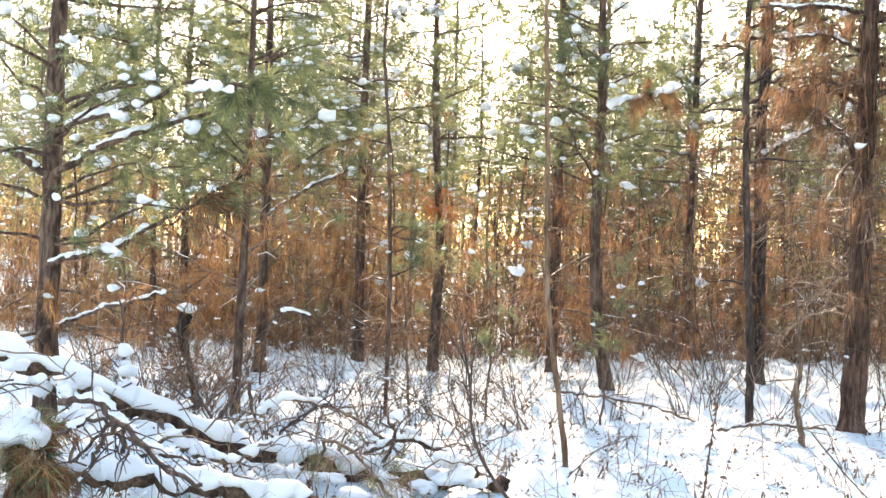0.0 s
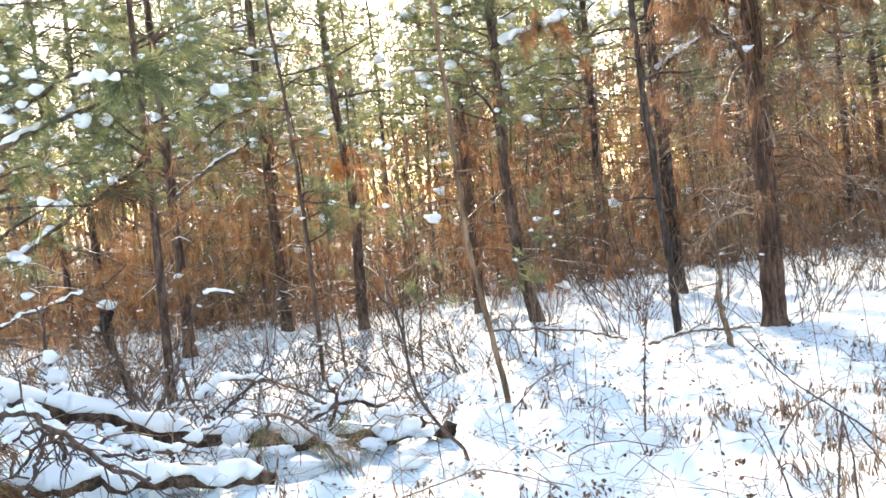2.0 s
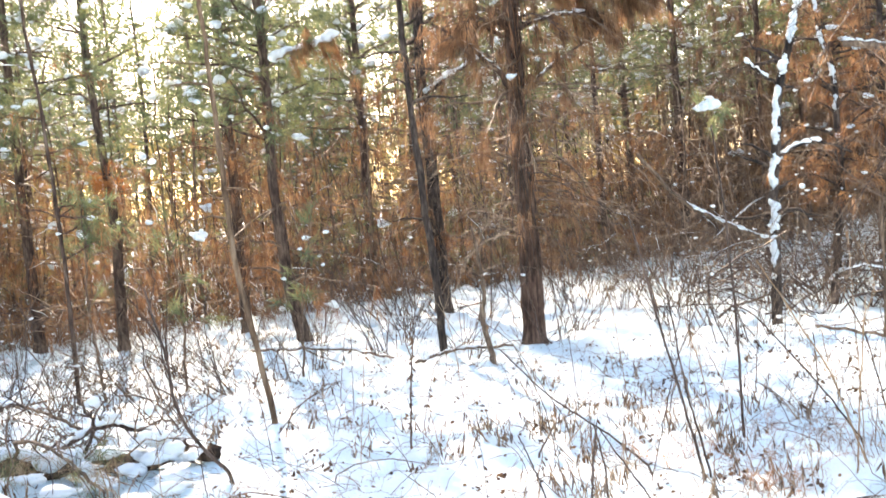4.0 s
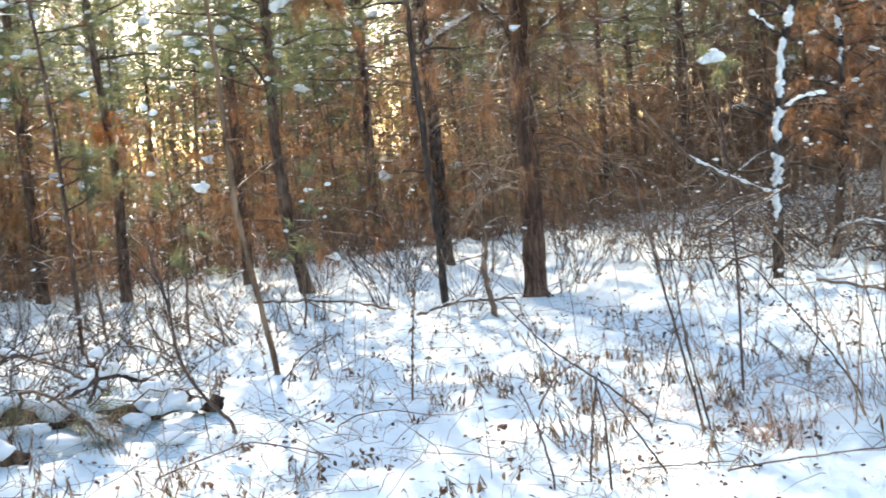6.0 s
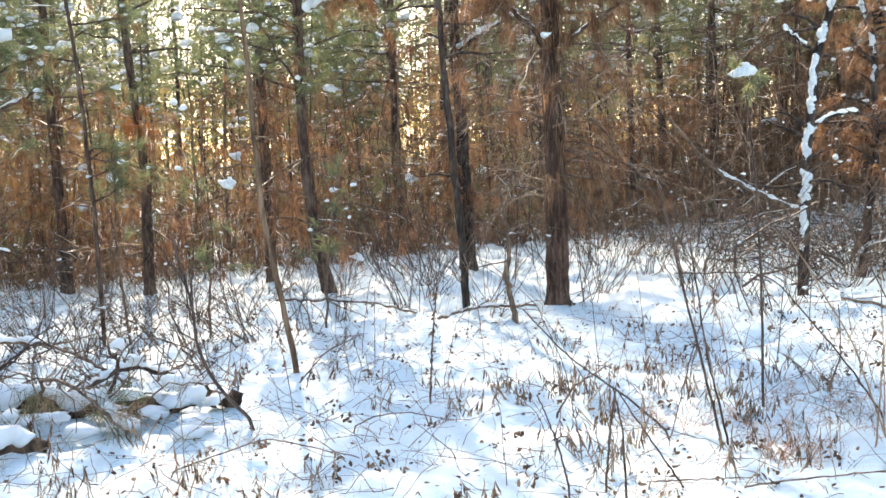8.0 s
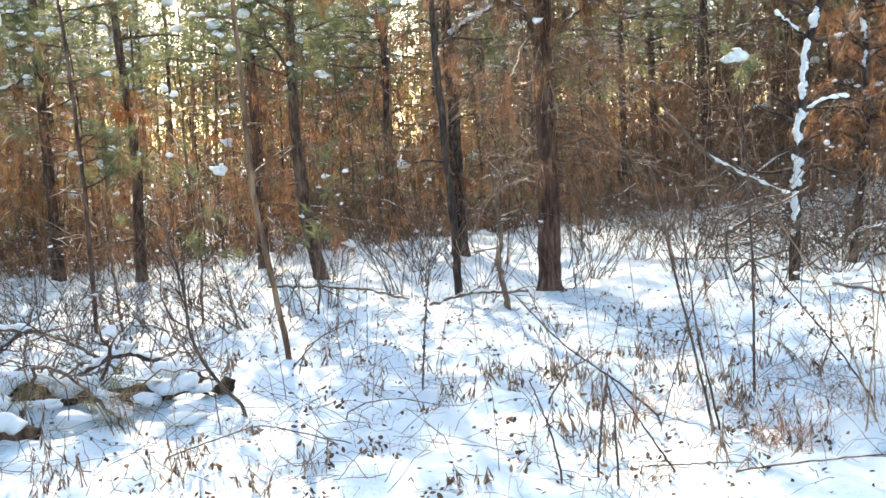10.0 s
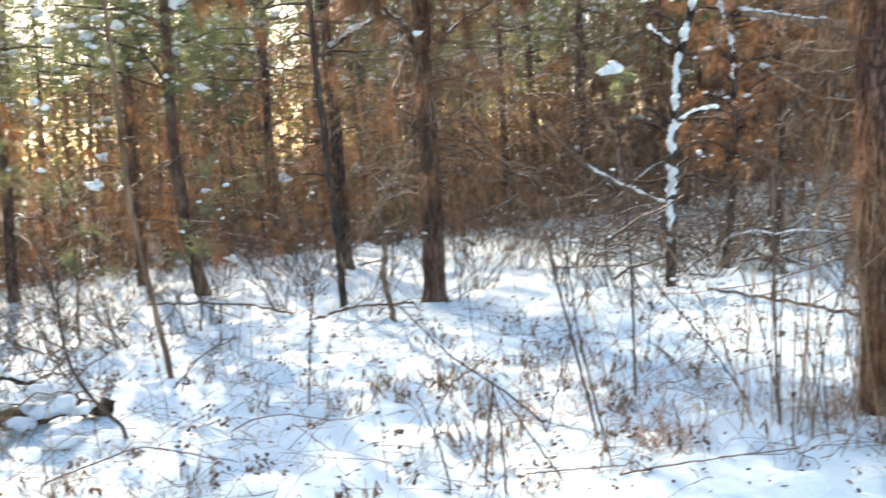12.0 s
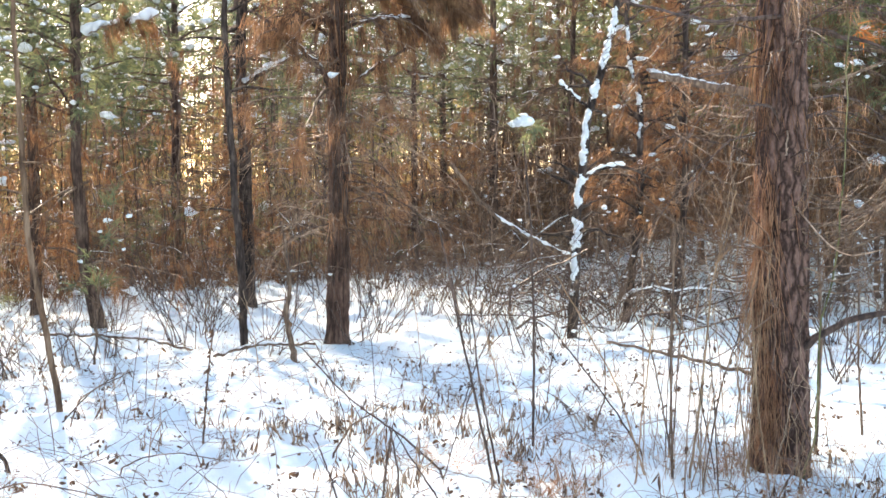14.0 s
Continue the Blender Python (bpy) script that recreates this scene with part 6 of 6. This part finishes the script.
snowy_bough("low bough resting on the snow with snow along it", ((-3.6, 7.6, 0.15), (-3.2, 7.5, 0.42), (-2.7, 7.4, 0.38), (-2.2, 7.35, 0.1)), 0.014, 0.008, M_TWIG, 843, (0.0, 0.6), 0.035, (), 10, name="fallen_branch")
snowy_bough("drooping broken bough with brown needles under heavy snow", ((-3.85, 5.3, -0.05), (-3.8, 5.15, 0.3), (-3.7, 5.08, 0.5), (-3.55, 5.05, 0.42)), 0.022, 0.01, M_TWIG_DARK, 844, (0.1, 0.2), 0,
            (((-3.7, 5.05, 0.54), 0.15), ((-3.79, 5.02, 0.46), 0.13), ((-3.6, 5.06, 0.47), 0.11), ((-3.83, 5.0, 0.32), 0.12)), 12, 3, 9, name="fallen_branch")
for k, (x, y, tall, stems) in enumerate(((5.2, 8.4, 1.2, 12), (6.0, 9.2, 1.4, 14), (5.7, 7.9, 1.1, 12), (7.0, 9.9, 1.6, 14), (6.3, 10.4, 1.5, 14), (8.0, 11.6, 1.8, 14), (4.9, 9.4, 1.0, 12), (7.8, 10.6, 1.7, 14))):
    shrub(x, y, tall, stems, 0.0, 870 + k, "tangled bare twigs holding bits of snow", (M_TWIG_DARK, M_TWIG)[k % 2], 0.75, 0.006, 8)


# ---- dead undergrowth behind the log, withered clumps and feathery grass near the eye ----
for k, (x, y, tall, stems, lean) in enumerate(((-4.0, 8.1, 0.9, 12, 0.2), (-3.4, 7.9, 0.8, 12, -0.3), (-2.9, 7.6, 0.8, 10, 0.3), (-4.5, 8.4, 1.0, 10, 0.1), (-2.5, 7.9, 0.9, 12, -0.5), (-2.1, 8.0, 1.0, 11, 0.5), (-5.2, 9.2, 0.9, 10, 0.2), (-3.7, 9.4, 1.0, 10, -0.2))):
    shrub(x, y, tall, stems, lean, 900 + k, "twiggy dead undergrowth with snow caught in it", M_TWIG, 0.9, 0.005, 9)
for k, (x, y, tall) in enumerate(((-1.37, 5.2, 0.34), (-1.3, 5.3, 0.28), (-1.9, 4.95, 0.3), (-1.8, 5.1, 0.26), (-2.0, 5.25, 0.34), (-0.9, 5.0, 0.2), (0.1, 4.95, 0.16), (1.8, 5.4, 0.3), (2.2, 5.0, 0.26))):
    weed(x, y, 920 + 4 * k, tall)


def grass_spray(x, y, seed, tall):
    """Feathery dry grass: fine arching stems with a soft head of short bristles."""
    rng = np.random.default_rng(seed)
    root = tagged(thing("dry_grass", x, y), "feathery reddish dry grass standing in the snow", "grass", "tufts of dry grass")
    n = 8
    q = strokes(rng, np.stack([rng.normal(0, 0.05, n), rng.normal(0, 0.05, n), np.full(n, -0.03)], -1), np.stack([rng.normal(0, 0.6, n), rng.normal(0, 0.4, n), np.ones(n)], -1), tall * rng.uniform(0.6, 1.2, n), 9, 0.5, 0.12)
    for i in range(n):
        h = Heap()
        tubes(h, q[i], np.linspace(0.0022, 0.001, 9), 3)
        part("stem", h, M_RED_STRAW, root)
    i = rng.integers(0, n, 70)
    at, w = along(q, i, rng.uniform(0.45, 1, 70))
    h = Heap()
    needles(h, rng, at, w, 3, 0.05, 0.0022, 0.7, plain=True)
    tagged(part("seed_heads", h, M_RED_STRAW, root), kind="stuff")


rng3 = np.random.default_rng(950)
for k in range(8):
    grass_spray(rng3.normal(1.9, 0.4), rng3.uniform(5.0, 6.6), 951 + k, rng3.uniform(0.25, 0.5))
for k in range(7):
    grass_spray(rng3.normal(2.7, 0.25), rng3.uniform(5.0, 5.8), 971 + k, rng3.uniform(0.25, 0.6))


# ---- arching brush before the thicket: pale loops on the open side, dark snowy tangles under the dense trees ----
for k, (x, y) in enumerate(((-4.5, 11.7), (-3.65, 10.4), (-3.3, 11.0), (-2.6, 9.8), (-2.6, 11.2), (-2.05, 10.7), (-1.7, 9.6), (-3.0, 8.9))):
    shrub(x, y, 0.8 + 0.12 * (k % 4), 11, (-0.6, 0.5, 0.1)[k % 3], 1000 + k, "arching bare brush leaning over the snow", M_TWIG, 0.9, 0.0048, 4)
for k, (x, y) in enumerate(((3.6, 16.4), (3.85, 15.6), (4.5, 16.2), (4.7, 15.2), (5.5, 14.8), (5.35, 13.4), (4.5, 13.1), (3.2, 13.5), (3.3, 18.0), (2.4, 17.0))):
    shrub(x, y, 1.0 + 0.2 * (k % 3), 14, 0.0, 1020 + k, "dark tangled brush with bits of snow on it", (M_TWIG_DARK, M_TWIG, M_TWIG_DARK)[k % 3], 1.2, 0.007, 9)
for k, (x, y) in enumerate(((3.42, 5.25), (3.6, 5.05), (3.3, 5.0), (3.75, 5.4), (3.5, 5.6), (2.85, 5.1), (2.65, 5.3))):
    weed(x, y, 1100 + 4 * k, 0.14 + 0.03 * (k % 3))


# ---- dark limbs arching over the log, and rusty brush closing the snow behind it ----
for k, (points, r0, r1) in enumerate((
        (((-3.39, 4.95, 0.69), (-3.25, 5.04, 0.71), (-3.18, 5.09, 0.62), (-3.09, 5.14, 0.55), (-2.99, 5.20, 0.42), (-2.87, 5.27, 0.3), (-2.73, 5.34, 0.24)), 0.02, 0.012),
        (((-3.3, 5.02, 0.2), (-3.21, 5.07, 0.48), (-3.14, 5.11, 0.56)), 0.014, 0.01),
        (((-3.44, 5.03, 0.5), (-3.32, 5.12, 0.58), (-3.24, 5.17, 0.58), (-3.1, 5.21, 0.4)), 0.013, 0.008))):
    snowy_bough("dark bare limb arching over the fallen log", points, r0, r1, M_TWIG_DARK, 1200 + k, (0.1, 0.35), 0.022, (), 9, name="fallen_branch")
for k, points in enumerate((((-3.29, 7.07, -0.03), (-3.04, 7.18, 0.26), (-2.91, 7.24, 0.35), (-2.86, 7.26, 0.42)),
                            ((-3.14, 6.48, 0.0), (-3.24, 6.43, 0.38), (-3.33, 6.38, 0.57), (-3.39, 6.35, 0.77)),
                            ((-3.21, 6.89, 0.59), (-3.19, 6.90, 0.38), (-3.11, 6.94, 0.26), (-2.95, 7.00, 0.13), (-2.81, 7.06, -0.03)))):
    snowy_bough("thin dark stem poking up behind the log", points, 0.014, 0.007, M_TWIG_DARK, 1210 + k, (0.3, 0.5), 0.02, (), 10, name="bent_stem", category="sapling")
rng4 = np.random.default_rng(1230)
for k in range(12):
    y = rng4.uniform(8.3, 11.2)
    x = -y * rng4.uniform(0.47, 0.68)
    # Every third shrub uses the orange that has the sun glow painted in.
    shrub(x, y, rng4.uniform(0.7, 1.25), 14, rng4.normal(0, 0.3), 1231 + k, "rusty brush at the foot of the thicket", (M_TWIG, M_GLOW_RUST, M_DARK_RUST)[k % 3], 1.0, 0.0055, 7)
